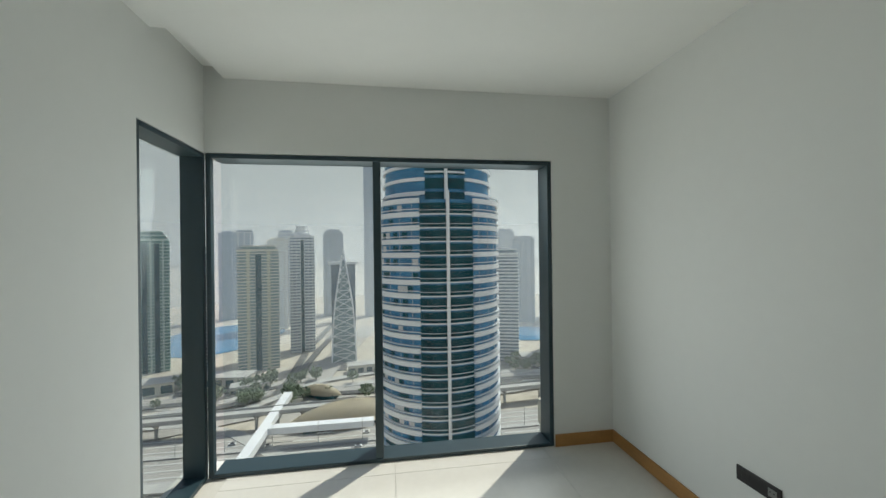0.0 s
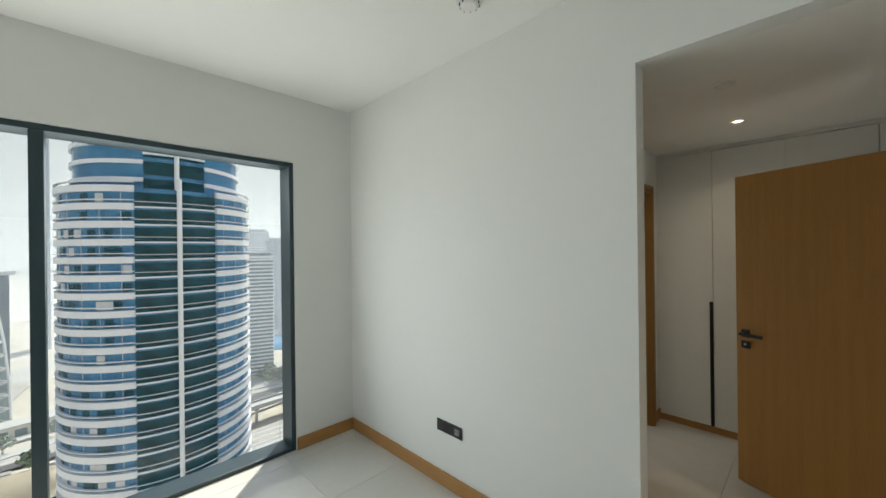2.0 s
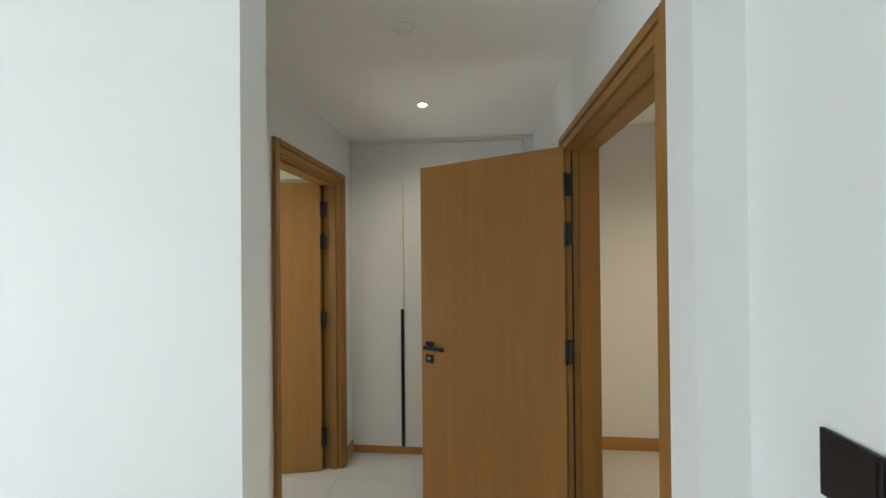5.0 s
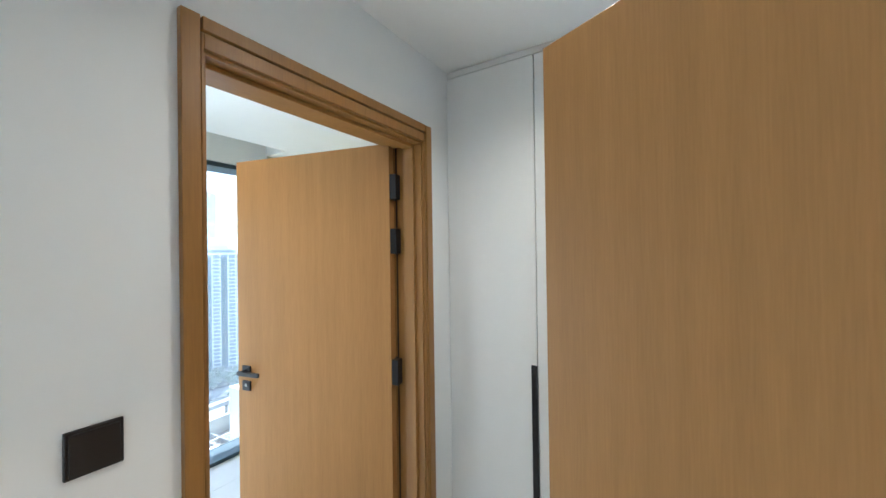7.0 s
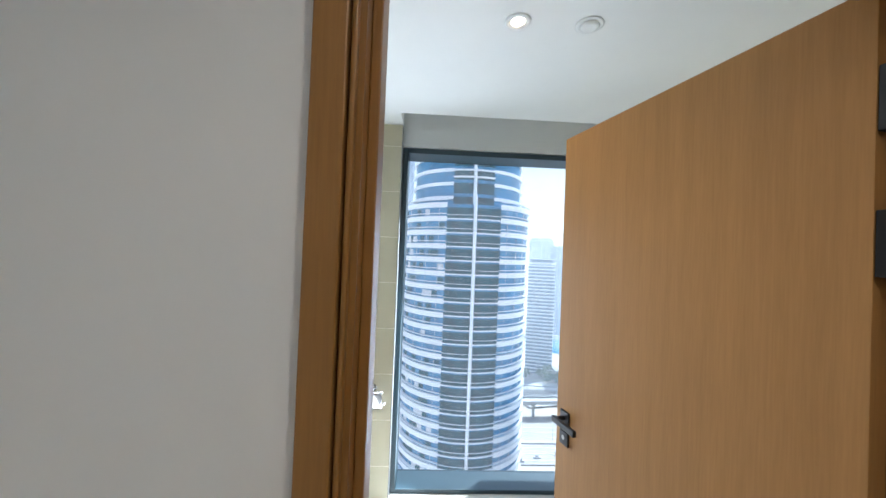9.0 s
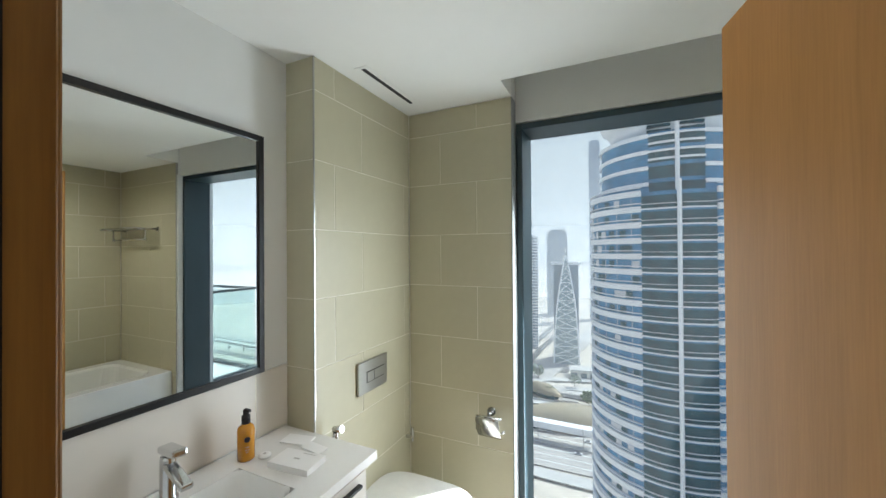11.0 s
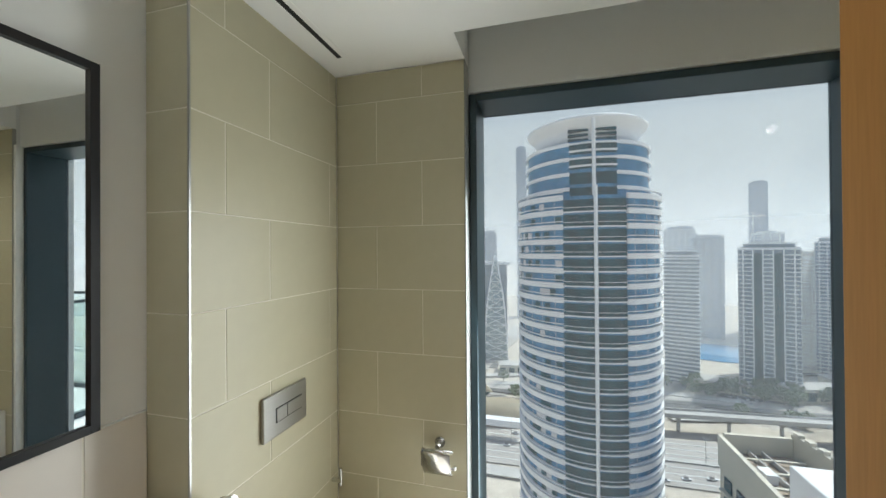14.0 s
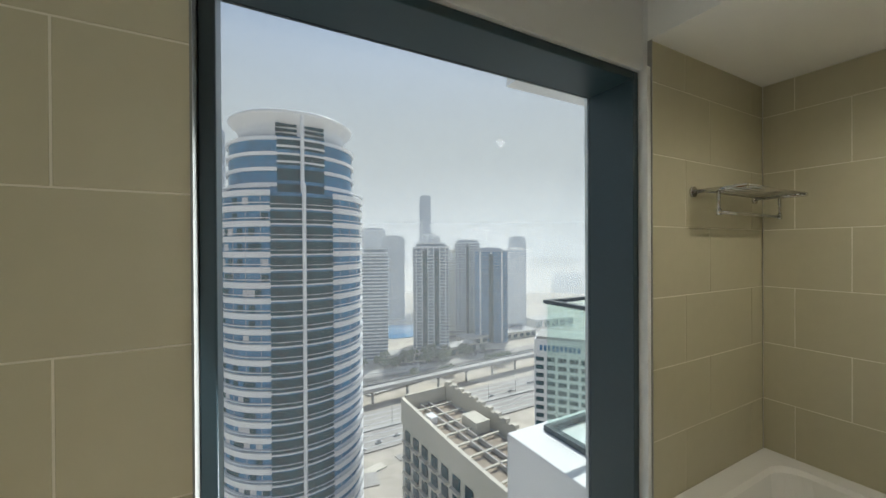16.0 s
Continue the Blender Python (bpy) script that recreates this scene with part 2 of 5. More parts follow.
def frame_rect(name, label, x0, x1, z0, z1, yi, depth, w, mullions=(), glass=GLASS, dl=None, dr=None, wr=None):
    """A deep aluminium window in a wall that faces -y: face frame, reveal, sill, mullions and panes."""
    t = thing(name, label, "window", (0, 0, 0), kind="structure")
    for a in ((x0, x0 + w, yi, yi + (dl or depth), z0, z1), (x1 - (wr or w), x1, yi, yi + (dr or depth), z0, z1)):
        part("jamb", bx(*a, 0.004), ALU, t)
    part("head", bx(x0 + w, x1 - w, yi, yi + depth, z1 - w, z1, 0.004), ALU, t)
    part("window_sill", bx(x0 + w, x1 - w, yi, yi + depth, z0, z0 + 0.03, 0.004), ALU, t)
    for m in mullions:
        part("mullion", bx(m - 0.03, m + 0.03, yi + 0.01, yi + depth, z0 + 0.03, z1 - w, 0.003), ALU, t)
    edges = [x0 + w, *mullions, x1 - w]
    for a, b in zip(edges, edges[1:]):
        p = part("pane", bx(a, b, yi + depth - 0.02, yi + depth - 0.012, z0 + 0.03, z1 - w), glass, t)
        p.visible_shadow = False
    return t


frame_rect("window_1", "floor-to-ceiling bedroom window in dark aluminium", -1.078, 1.555, 0.0, 2.348, 2.955, 0.19, 0.035, (0.137,), dl=0.05)
w2 = frame_rect("window_2", "narrow corner window in dark aluminium", 0, 0.742, 0.0, 2.345, 0, 0.16, 0.03, dr=0.15, wr=0.04)
w2.matrix_world = pose(-1.085, 2.229, 0, 0, 0, 90)
frame_rect("window_3", "tall bathroom window in dark aluminium", 3.016, 4.562, 0.0, 2.349, 3.10, 0.235, 0.035, glass=GLASSB)
for nm, a in (("seal_right", (4.563, 4.586, 3.062, 3.102, 0, 2.36)), ("seal_top", (3.022, 4.562, 3.088, 3.094, 2.352, 2.368))):
    setting("trim", bx(*a), SEAL, "white plaster trim round the bathroom window", "trim")

# skirting
for a in ((XR - 0.014, XR - 0.001, 0.516, YF - 0.015, 0, 0.1), (1.56, XR - 0.001, YF - 0.014, YF - 0.001, 0, 0.1), (XR - 0.014, XR - 0.001, YS + 0.02, -0.414, 0, 0.1),
          (XL + 0.001, XR - 0.015, YS + 0.001, YS + 0.014, 0, 0.1), (XL + 0.001, XL + 0.014, YS + 0.015, 2.22, 0, 0.1),
          (2.182, 3.04, YN - 0.014, YN - 0.001, 0, 0.1), (4.05, XW, YN - 0.014, YN - 0.001, 0, 0.1), (3.26, XW, YP + 0.001, YP + 0.014, 0, 0.1),
          (1.701, 4.399, -2.599, -2.586, 0, 0.1), (4.386, 4.399, -2.585, -0.59, 0, 0.1), (1.701, 1.714, -2.585, -0.59, 0, 0.1)):
    setting("baseboard", bx(*a, 0.003), BASE, "orange oak skirting board", "skirting")


# ---- doors ----
def door_frame(t, x0, x1, top, y0, y1, w=0.075):
    """Oak lining with a stepped architrave on both faces, for a wall between y0 and y1."""
    for s, x in ((1, x0), (-1, x1)):
        a, b = sorted((x - s * 0.004, x + s * 0.02))
        part("jamb", bx(a, b, y0 - 0.004, y1 + 0.004, 0, top), WOODF, t)
        a, b = sorted((x + s * 0.02, x + s * 0.034))
        part("stop", bx(a, b, y0 + 0.03, y0 + 0.085, 0, top - 0.02, 0.002), WOODF, t)
        a, b = sorted((x + s * 0.0195, x + s * 0.0215))
        part("seal", bx(a, b, y1 - 0.026, y1 - 0.018, 0, top - 0.021), BLACK, t, "black rubber seal")
        for yy, d in ((y0, -1), (y1, 1)):
            c0, c1 = sorted((yy + d * 0.002, yy + d * 0.016))
            a, b = sorted((x + s * 0.012, x - s * (w - 0.055)))
            part("architrave", bx(a, b, c0, c1, 0, top + 0.025, 0.002), WOODF, t)
            c0, c1 = sorted((yy + d * 0.002, yy + d * 0.022))
            a, b = sorted((x - s * (w - 0.055 + 0.003), x - s * (w - 0.012)))
            part("architrave_edge", bx(a, b, c0, c1, 0, top + 0.06, 0.002), WOODF, t)
    part("head", bx(x0 + 0.02, x1 - 0.02, y0 - 0.004, y1 + 0.004, top - 0.02, top + 0.004), WOODF, t)
    part("head_stop", bx(x0 + 0.034, x1 - 0.034, y0 + 0.03, y0 + 0.085, top - 0.034, top - 0.02, 0.002), WOODF, t)
    for yy, d in ((y0, -1), (y1, 1)):
        c0, c1 = sorted((yy + d * 0.002, yy + d * 0.016))
        part("architrave", bx(x0 + 0.012, x1 - 0.012, c0, c1, top - 0.012, top + 0.025, 0.002), WOODF, t)
        c0, c1 = sorted((yy + d * 0.002, yy + d * 0.022))
        part("architrave_edge", bx(x0 + 0.057 - w, x1 - 0.057 + w, c0, c1, top + 0.028, top + 0.06, 0.002), WOODF, t)


def lever(parent, x, z, y, side, tip):
    """A black lever on a square rose, with a lock rose below, on the leaf's face at y."""
    part("rose", bx(x - 0.026, x + 0.026, *sorted((y, y + side * 0.009)), z - 0.026, z + 0.026, 0.002), BLACK, parent)
    bm = bmesh.new()
    cyl(bm, (x, y + side * 0.008, z), (x, y + side * 0.05, z), 0.009)
    box(bm, *sorted((x - tip * 0.012, x + tip * 0.125)), *sorted((y + side * 0.042, y + side * 0.056)), z - 0.011, z + 0.011, 0.003)
    part("door_handle", bm, BLACK, parent, "black lever handle")
    r = part("lock_rose", bx(x - 0.026, x + 0.026, *sorted((y, y + side * 0.009)), z - 0.1, z - 0.05, 0.002), BLACK, parent)
    bm = bmesh.new()
    cyl(bm, (x, y + side * 0.006, z - 0.072), (x, y + side * 0.011, z - 0.072), 0.008)
    part("key_cylinder", bm, STEEL, r)


def door_leaf(name, label, hinge, free, top, thick, side):
    """A flush leaf from hinge to free (plan points); side: +1 when its thickness lies to the left of that direction."""
    d = Vector(free) - Vector(hinge)
    L = d.length
    t = thing(name, label, "door", (*hinge, 0), math.degrees(math.atan2(d.y, d.x)), kind="structure")
    y0, y1 = sorted((0, side * thick))
    leaf = part("leaf", bx(0.004, L, y0, y1, 0.008, top, 0.0015), WOOD, t)
    for yy, s in ((y0, -1), (y1, 1)):
        lever(t, L - 0.06, 1.03, yy, s, -1)
    for z in (0.24, 1.10, 1.675, 1.915):
        bm = bmesh.new()
        box(bm, -0.028, 0.003, y0 + 0.001, y1 - 0.001, z - 0.055, z + 0.055, 0.002)
        cyl(bm, (-0.004, 0 - side * 0.006, z - 0.058), (-0.004, 0 - side * 0.006, z + 0.058), 0.009)
        part("hinge", bm, BLACK, t, "black butt hinge")
    bm = bmesh.new()
    box(bm, L - 0.001, L + 0.0015, (y0 + y1) / 2 - 0.011, (y0 + y1) / 2 + 0.011, 0.93, 1.1)
    part("lock_plate", bm, BLACK, t)
    return t


f2 = thing("door_frame", "orange oak frame of the bathroom doorway", "door frame", kind="structure")
door_frame(f2, 3.10, 4.0, 2.114, YN, YD, 0.05)
f1 = thing("door_frame", "orange oak frame of the passage doorway", "door frame", kind="structure")
door_frame(f1, 2.245, 3.205, 2.105, YP - 0.14, YP)
door_leaf("door_1", "open flush oak veneer door swung into the passage", (3.172, -0.425), (3.552, 0.344), 2.105, 0.045, -1)
door_leaf("door_2", "open flush oak veneer door swung into the bathroom", (3.976, 1.150), (3.783, 2.021), 2.105, 0.045, 1)


# ---- passage ----
def wardrobe():
    t = thing("wardrobe", "white lacquered fitted wardrobe with long black recessed handles", "wardrobe", (XW, 0, 0))
    part("carcass", bx(0.022, 0.62, -0.36, 1.008, 0.06, 2.455), WARD, t)
    part("plinth", bx(0.04, 0.6, -0.36, 1.008, 0.0, 0.055), BASE, t, "brown oak plinth")
    part("plinth_front", bx(0.004, 0.038, -0.36, 1.008, -0.001, 0.055, 0.002), WOODX, t)
    part("cornice", bx(0.008, 0.62, -0.43, 1.008, 2.46, ZP - 0.002), WARD, t)
    part("filler", bx(0.008, 0.62, -0.432, -0.364, 0.0, 2.457), WARD, t)
    for i, (a, b) in enumerate(((-0.359, 0.108), (0.112, 0.578), (0.582, 1.007))):
        dr = part("wardrobe_door", bx(0, 0.02, a, b, 0.06, 2.453, 0.0015), WARD, t)
        if i > 0:
            if i == 2:
                part("handle", bx(-0.006, -0.0005, a - 0.002, a + 0.024, 0.064, 1.142, 0.001), BLACK, dr, "long black edge pull")
    return t


wardrobe()


def downlight(x, y, z, group="recessed downlights", lit=True):
    t = thing("downlight", "small round recessed downlight glowing warm", "ceiling light", (x, y, z), group=group)
    bm = bmesh.new()
    lathe(bm, ((0.047, -0.001), (0.047, -0.005), (0.036, -0.007), (0.034, -0.002)))
    part("ring", bm, PLASTW, t, smooth=True)
    bm = bmesh.new()
    lathe(bm, ((0.024, -0.003), (0.022, -0.005)))
    part("lens", bm, LEDW, t, "glowing warm lens")
    return t


def detector(x, y, z, label, r=0.07, h=0.055):
    t = thing("smoke_detector", label, "smoke detector", (x, y, z))
    bm = bmesh.new()
    lathe(bm, ((r, -0.001), (r, -h * 0.35), (r * 0.92, -h * 0.45)))
    part("base_plate", bm, PLASTW, t, smooth=True)
    bm = bmesh.new()
    lathe(bm, ((r * 0.62, -h * 0.5), (r * 0.72, -h * 0.62), (r * 0.68, -h * 0.85), (r * 0.45, -h)))
    part("sensor_head", bm, PLASTW, t, smooth=True)
    if h > 0.03:
        for i in range(10):
            a = 2 * math.pi * i / 10
            c, s = math.cos(a), math.sin(a)
            bm = bmesh.new()
            cyl(bm, (r * 0.70 * c, r * 0.70 * s, -h * 0.62), (r * 0.72 * c, r * 0.72 * s, -h * 0.84), 0.004, seg=6)
            part("vent_slot", bm, BLACK, t)
    return t


downlight(3.545, 0.325, ZP)
spot("downlight_beam", 3.545, 0.325, ZP - 0.02, 7.5, 150, (1.0, 0.84, 0.66))
detector(2.76, 0.288, ZP, "flat white round ceiling sensor in the passage", 0.05, 0.014)
detector(1.70, 1.16, ZC, "white round smoke detector on the bedroom ceiling")
# unseen downlight, added only to brighten the hall behind the open door
downlight(3.0, -1.6, 2.6)
spot("downlight_beam", 3.0, -1.6, 2.58, 30, 150)


def wall_plate(name, label, category, at, turn, w, h, extra=""):
    """A plate that faces -y of its own axes, centred on at."""
    t = thing(name, label, category, at, turn)
    part("plate", bx(-w / 2, w / 2, -0.009, -0.001, -h / 2, h / 2, 0.002), PLASTIC, t)
    if extra == "socket":
        part("socket_insert", bx(w / 2 - 0.062, w / 2 - 0.02, -0.0115, -0.008, -0.02, 0.02, 0.001), GREYP, t)
        for dx in (-0.05, -0.032):
            bm = bmesh.new()
            cyl(bm, (w / 2 + dx, -0.0125, 0.004), (w / 2 + dx, -0.011, 0.004), 0.0035, seg=10)
            part("pin_hole", bm, BLACK, t)
        part("outlet", bx(-w / 2 + 0.03, -w / 2 + 0.075, -0.0105, -0.008, -0.022, 0.022, 0.001), PLASTIC, t)
    if extra == "rocker":
        part("rocker", bx(-w / 2 + 0.006, w / 2 - 0.006, -0.012, -0.008, -h / 2 + 0.006, h / 2 - 0.006, 0.001), PLASTIC, t)
    if extra == "thermostat":
        part("display", bx(-w / 2 + 0.018, w / 2 - 0.018, -0.026, -0.02, -h / 2 + 0.022, h / 2 - 0.014, 0.001), GREYP, t, "grey display")
        part("body", bx(-w / 2 + 0.003, w / 2 - 0.003, -0.021, -0.008, -h / 2 + 0.003, h / 2 - 0.003, 0.003), PLASTIC, t)
    return t


wall_plate("power_socket", "black double power socket low on the bedroom wall", "socket", (XR, 1.709, 0.412), -90, 0.232, 0.08, "socket")
wall_plate("light_switch", "black square light switch plate on the bedroom wall", "switch", (1.885, YS, 1.28), 180, 0.088, 0.1, "rocker")
wall_plate("thermostat", "black thermostat with a grey display beside the switch", "thermostat", (1.785, YS, 1.272), 180, 0.09, 0.104, "thermostat")
wall_plate("light_switch", "black square switch plate beside the bathroom door", "switch", (2.92, YN, 1.272), 0, 0.085, 0.086, "rocker")


# ---- the city below ----
GZ = -120.0
GROUND = mat("sandy_ground", (0.50, 0.45, 0.38), 0.9, var=0.28, scale=0.012)
ROADM = mat("pale_asphalt", (0.37, 0.35, 0.325), 0.85, var=0.12, scale=0.03)
LINE = mat("road_paint", (0.6, 0.6, 0.58), 0.8)
WATER = mat("blue_water", (0.04, 0.21, 0.40), 0.15, var=0.1, scale=0.02)
LEAF = mat("foliage", (0.15, 0.19, 0.12), 0.8, var=0.4, scale=0.3)
CONC = mat("pale_concrete", (0.44, 0.43, 0.41), 0.8, var=0.1, scale=0.08)
WHITEB = mat("white_cladding", (0.78, 0.78, 0.79), 0.5, var=0.05, scale=0.05)
BLUEGL = mat("blue_tower_glass", (0.06, 0.20, 0.35), 0.10, 0.0, var=0.6, scale=0.35, coat=0.1)
DARKGL = mat("dark_tower_glass", (0.012, 0.06, 0.075), 0.08, 0.0, var=0.8, scale=0.5, coat=0.0)
for m in (BLUEGL, DARKGL):
    m.node_tree.nodes["Principled BSDF"].inputs["Specular IOR Level"].default_value = 0.12
SILVER = mat("silver_mullion", (0.55, 0.56, 0.58), 0.35, 0.3)
CREAM = mat("cream_render", (0.62, 0.58, 0.49), 0.8, var=0.1, scale=0.08)
GOLDSH = mat("golden_roof_shell", (0.62, 0.54, 0.40), 0.5, 0.0, var=0.12, scale=0.1)
WINB = mat("grey_blue_windows", (0.15, 0.20, 0.25), 0.25, var=0.3, scale=0.15)
# distance haze is partly mixed into these two base colours
HAZEB = mat("haze_pale_blue", (0.30, 0.36, 0.44), 0.5, var=0.12, scale=0.05)
HAZEG = mat("haze_pale_grey", (0.72, 0.73, 0.74), 0.6, var=0.1, scale=0.05)
GREENF = mat("green_grey_facade", (0.45, 0.55, 0.50), 0.5, var=0.15, scale=0.05)
OLIVE = mat("olive_facade", (0.50, 0.48, 0.38), 0.6, var=0.12, scale=0.05)
DECK = mat("brown_roof_deck", (0.33, 0.27, 0.21), 0.85, var=0.2, scale=0.3)
CARW = mat("white_car_paint", (0.7, 0.7, 0.7), 0.3)
CARD = mat("dark_car_paint", (0.08, 0.08, 0.09), 0.3)

bm = bmesh.new()
bmesh.ops.create_grid(bm, x_segments=2, y_segments=2, size=4500, matrix=Matrix.Translation((0, 0, GZ)))
setting("ground", bm, GROUND, "pale sandy city ground reaching to the hazy horizon", "ground")


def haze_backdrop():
    """A plain ring that glows as bright horizon haze behind the city and thins out upwards into the sky."""
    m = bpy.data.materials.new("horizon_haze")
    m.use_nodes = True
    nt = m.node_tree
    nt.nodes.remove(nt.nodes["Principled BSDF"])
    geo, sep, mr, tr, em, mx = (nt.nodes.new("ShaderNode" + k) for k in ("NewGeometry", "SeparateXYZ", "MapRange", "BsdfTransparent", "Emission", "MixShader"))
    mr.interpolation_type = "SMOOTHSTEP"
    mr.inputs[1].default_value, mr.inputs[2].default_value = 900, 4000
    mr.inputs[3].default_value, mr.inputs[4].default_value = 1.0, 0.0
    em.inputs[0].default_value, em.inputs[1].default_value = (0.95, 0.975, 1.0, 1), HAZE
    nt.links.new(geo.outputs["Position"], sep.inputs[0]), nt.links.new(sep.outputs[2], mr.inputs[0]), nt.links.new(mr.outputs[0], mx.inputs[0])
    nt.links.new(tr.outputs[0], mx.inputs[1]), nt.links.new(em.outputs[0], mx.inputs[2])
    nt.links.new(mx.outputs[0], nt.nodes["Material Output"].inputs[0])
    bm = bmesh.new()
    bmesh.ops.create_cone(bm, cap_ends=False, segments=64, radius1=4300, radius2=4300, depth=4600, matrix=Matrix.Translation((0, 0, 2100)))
    setting("backdrop", bm, m, "glowing backdrop of bright hazy sky low over the horizon", "sky")


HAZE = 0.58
haze_backdrop()


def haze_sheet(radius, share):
    """A sunlit translucent sheet that stands in for distance haze over the city, thinning out upwards."""
    m = bpy.data.materials.new("distance_haze")
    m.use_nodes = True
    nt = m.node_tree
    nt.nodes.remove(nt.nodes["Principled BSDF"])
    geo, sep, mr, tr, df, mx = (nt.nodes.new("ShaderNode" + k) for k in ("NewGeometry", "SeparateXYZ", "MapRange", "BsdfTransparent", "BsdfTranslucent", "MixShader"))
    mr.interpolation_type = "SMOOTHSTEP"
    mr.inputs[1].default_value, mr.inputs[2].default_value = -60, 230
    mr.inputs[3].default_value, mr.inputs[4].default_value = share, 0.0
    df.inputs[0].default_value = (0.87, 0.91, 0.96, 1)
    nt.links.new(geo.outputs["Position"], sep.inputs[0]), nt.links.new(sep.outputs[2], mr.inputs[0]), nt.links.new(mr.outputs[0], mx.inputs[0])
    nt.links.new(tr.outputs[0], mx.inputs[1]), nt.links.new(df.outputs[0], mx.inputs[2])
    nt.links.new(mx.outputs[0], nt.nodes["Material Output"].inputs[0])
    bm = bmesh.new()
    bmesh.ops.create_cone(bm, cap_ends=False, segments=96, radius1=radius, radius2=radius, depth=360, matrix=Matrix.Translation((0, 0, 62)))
    ob = setting("backdrop", bm, m, "sunlit translucent sheet standing in for distance haze over the city", "haze")
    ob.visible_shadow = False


# three sheets added at growing distance to pale the far towers as haze would
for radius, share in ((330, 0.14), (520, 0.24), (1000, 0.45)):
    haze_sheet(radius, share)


def strip(name, pts, w, z, material, label, category):
    bm = bmesh.new()
    prev = None
    for i, p in enumerate(pts):
        a = Vector(pts[max(0, i - 1)])
        b = Vector(pts[min(len(pts) - 1, i + 1)])
        n = (b - a).normalized().orthogonal() * w / 2
        cur = [bm.verts.new((p[0] + s * n.x, p[1] + s * n.y, zz)) for s, zz in ((1, z), (-1, z), (-1, z - 0.6), (1, z - 0.6))]
        if prev:
            for k in range(4):
                bm.faces.new((prev[k], prev[(k + 1) % 4], cur[(k + 1) % 4], cur[k]))
        prev = cur
    return setting(name, bm, material, label, category)


strip("road_highway", [(-1500, 235), (-300, 232), (0, 240), (300, 245), (1800, 250)], 52, GZ + 0.8, ROADM, "wide multi-lane highway in pale asphalt", "road")
strip("road_service", [(-1500, 330), (-200, 325), (80, 335), (400, 345), (1800, 360)], 22, GZ + 0.8, ROADM, "service road beside the towers", "road")
strip("road_cross", [(-75, 200), (-72, 330), (-60, 420), (-30, 600)], 26, GZ + 0.95, ROADM, "cross street between the towers", "road")
strip("road_ramp", [(-300, 265), (-160, 268), (-100, 290), (-72, 340)], 14, GZ + 1.0, ROADM, "curving ramp road", "road")
for k in range(7):
    if k != 3:
        strip("lane_line", [(-900, 232 + (k - 3) * 7), (0, 240 + (k - 3) * 7), (900, 247 + (k - 3) * 7)], 0.8, GZ + 0.95, LINE, "white lane line on the highway", "lane line")
strip("road_median", [(-900, 232), (0, 240), (900, 247)], 4, GZ + 1.6, CONC, "concrete median of the highway", "median")
for i, (x, y, a, b) in enumerate(((-232, 560, 75, 95), (196, 505, 50, 42))):
    bm = bmesh.new()
    lathe(bm, ((1, GZ + 0.4), (1, GZ + 0.9)), seg=40)
    for v in bm.verts:
        v.co.x, v.co.y = x + v.co.x * a * (1 + 0.1 * math.sin(3 * v.co.y)), y + v.co.y * b
    setting("water", bm, WATER, "blue lake between the towers", "water")


for k, pts in enumerate(([(-260, 300), (-180, 300), (-130, 322), (-95, 360), (-88, 420)], [(-240, 285), (-140, 282), (-100, 262), (-60, 225), (-40, 190)],
                        [(-40, 340), (20, 352), (90, 352), (160, 345)], [(90, 300), (150, 312), (260, 318), (420, 318)], [(-200, 215), (-110, 208), (-30, 205), (60, 205)],
                        [(-110, 300), (-60, 355), (-10, 372), (60, 372)])):
    strip("road_slip", pts, 9, GZ + 1.1 + 0.12 * k, CONC, "pale concrete slip road", "road")
rnd = random.Random(21)
for i in range(46):
    x, y = rnd.uniform(-260, 380), rnd.choice((rnd.uniform(300, 325), rnd.uniform(345, 470), rnd.uniform(190, 212)))
    bm = bmesh.new()
    w, d = rnd.uniform(8, 26), rnd.uniform(5, 12)
    box(bm, -w / 2, w / 2, -d / 2, d / 2, 0, 0.55 + 0.004 * i)
    bmesh.ops.transform(bm, matrix=pose(x, y, GZ, 0, 0, rnd.uniform(-25, 25)), verts=bm.verts)
    setting("pavement", bm, rnd.choice((CREAM, CONC, ROADM)), "pale paved plot between the roads", "pavement")


def viaduct():
    t = thing("metro_viaduct", "pale concrete elevated metro viaduct on piers", "viaduct")
    bm = bmesh.new()
    pts = [(-700, 262), (-200, 262), (0, 275), (200, 290), (900, 320)]
    prev = None
    for i, p in enumerate(pts):
        cur = [bm.verts.new((p[0], p[1] + dy, GZ + dz)) for dy, dz in ((-5, 13.5), (-5, 11), (-2, 9.5), (2, 9.5), (5, 11), (5, 13.5), (4.6, 13.5), (4.6, 12.2), (-4.6, 12.2), (-4.6, 13.5))]
        if prev:
            for k in range(10):
                bm.faces.new((prev[k], prev[(k + 1) % 10], cur[(k + 1) % 10], cur[k]))
        prev = cur
    part("deck", bm, CONC, t)
    for x in range(-330, 480, 30):
        y = 262 if x < -200 else (262 + (x + 200) * 0.065 if x < 0 else 275 + x * 0.075)
        bm = bmesh.new()
        cyl(bm, (x, y, GZ), (x, y, GZ + 7.5), 1.1, seg=10)
        cyl(bm, (x, y, GZ + 7.5), (x, y, GZ + 9.6), 1.1, 2.6, seg=10)
        part("pier", bm, CONC, t)


viaduct()


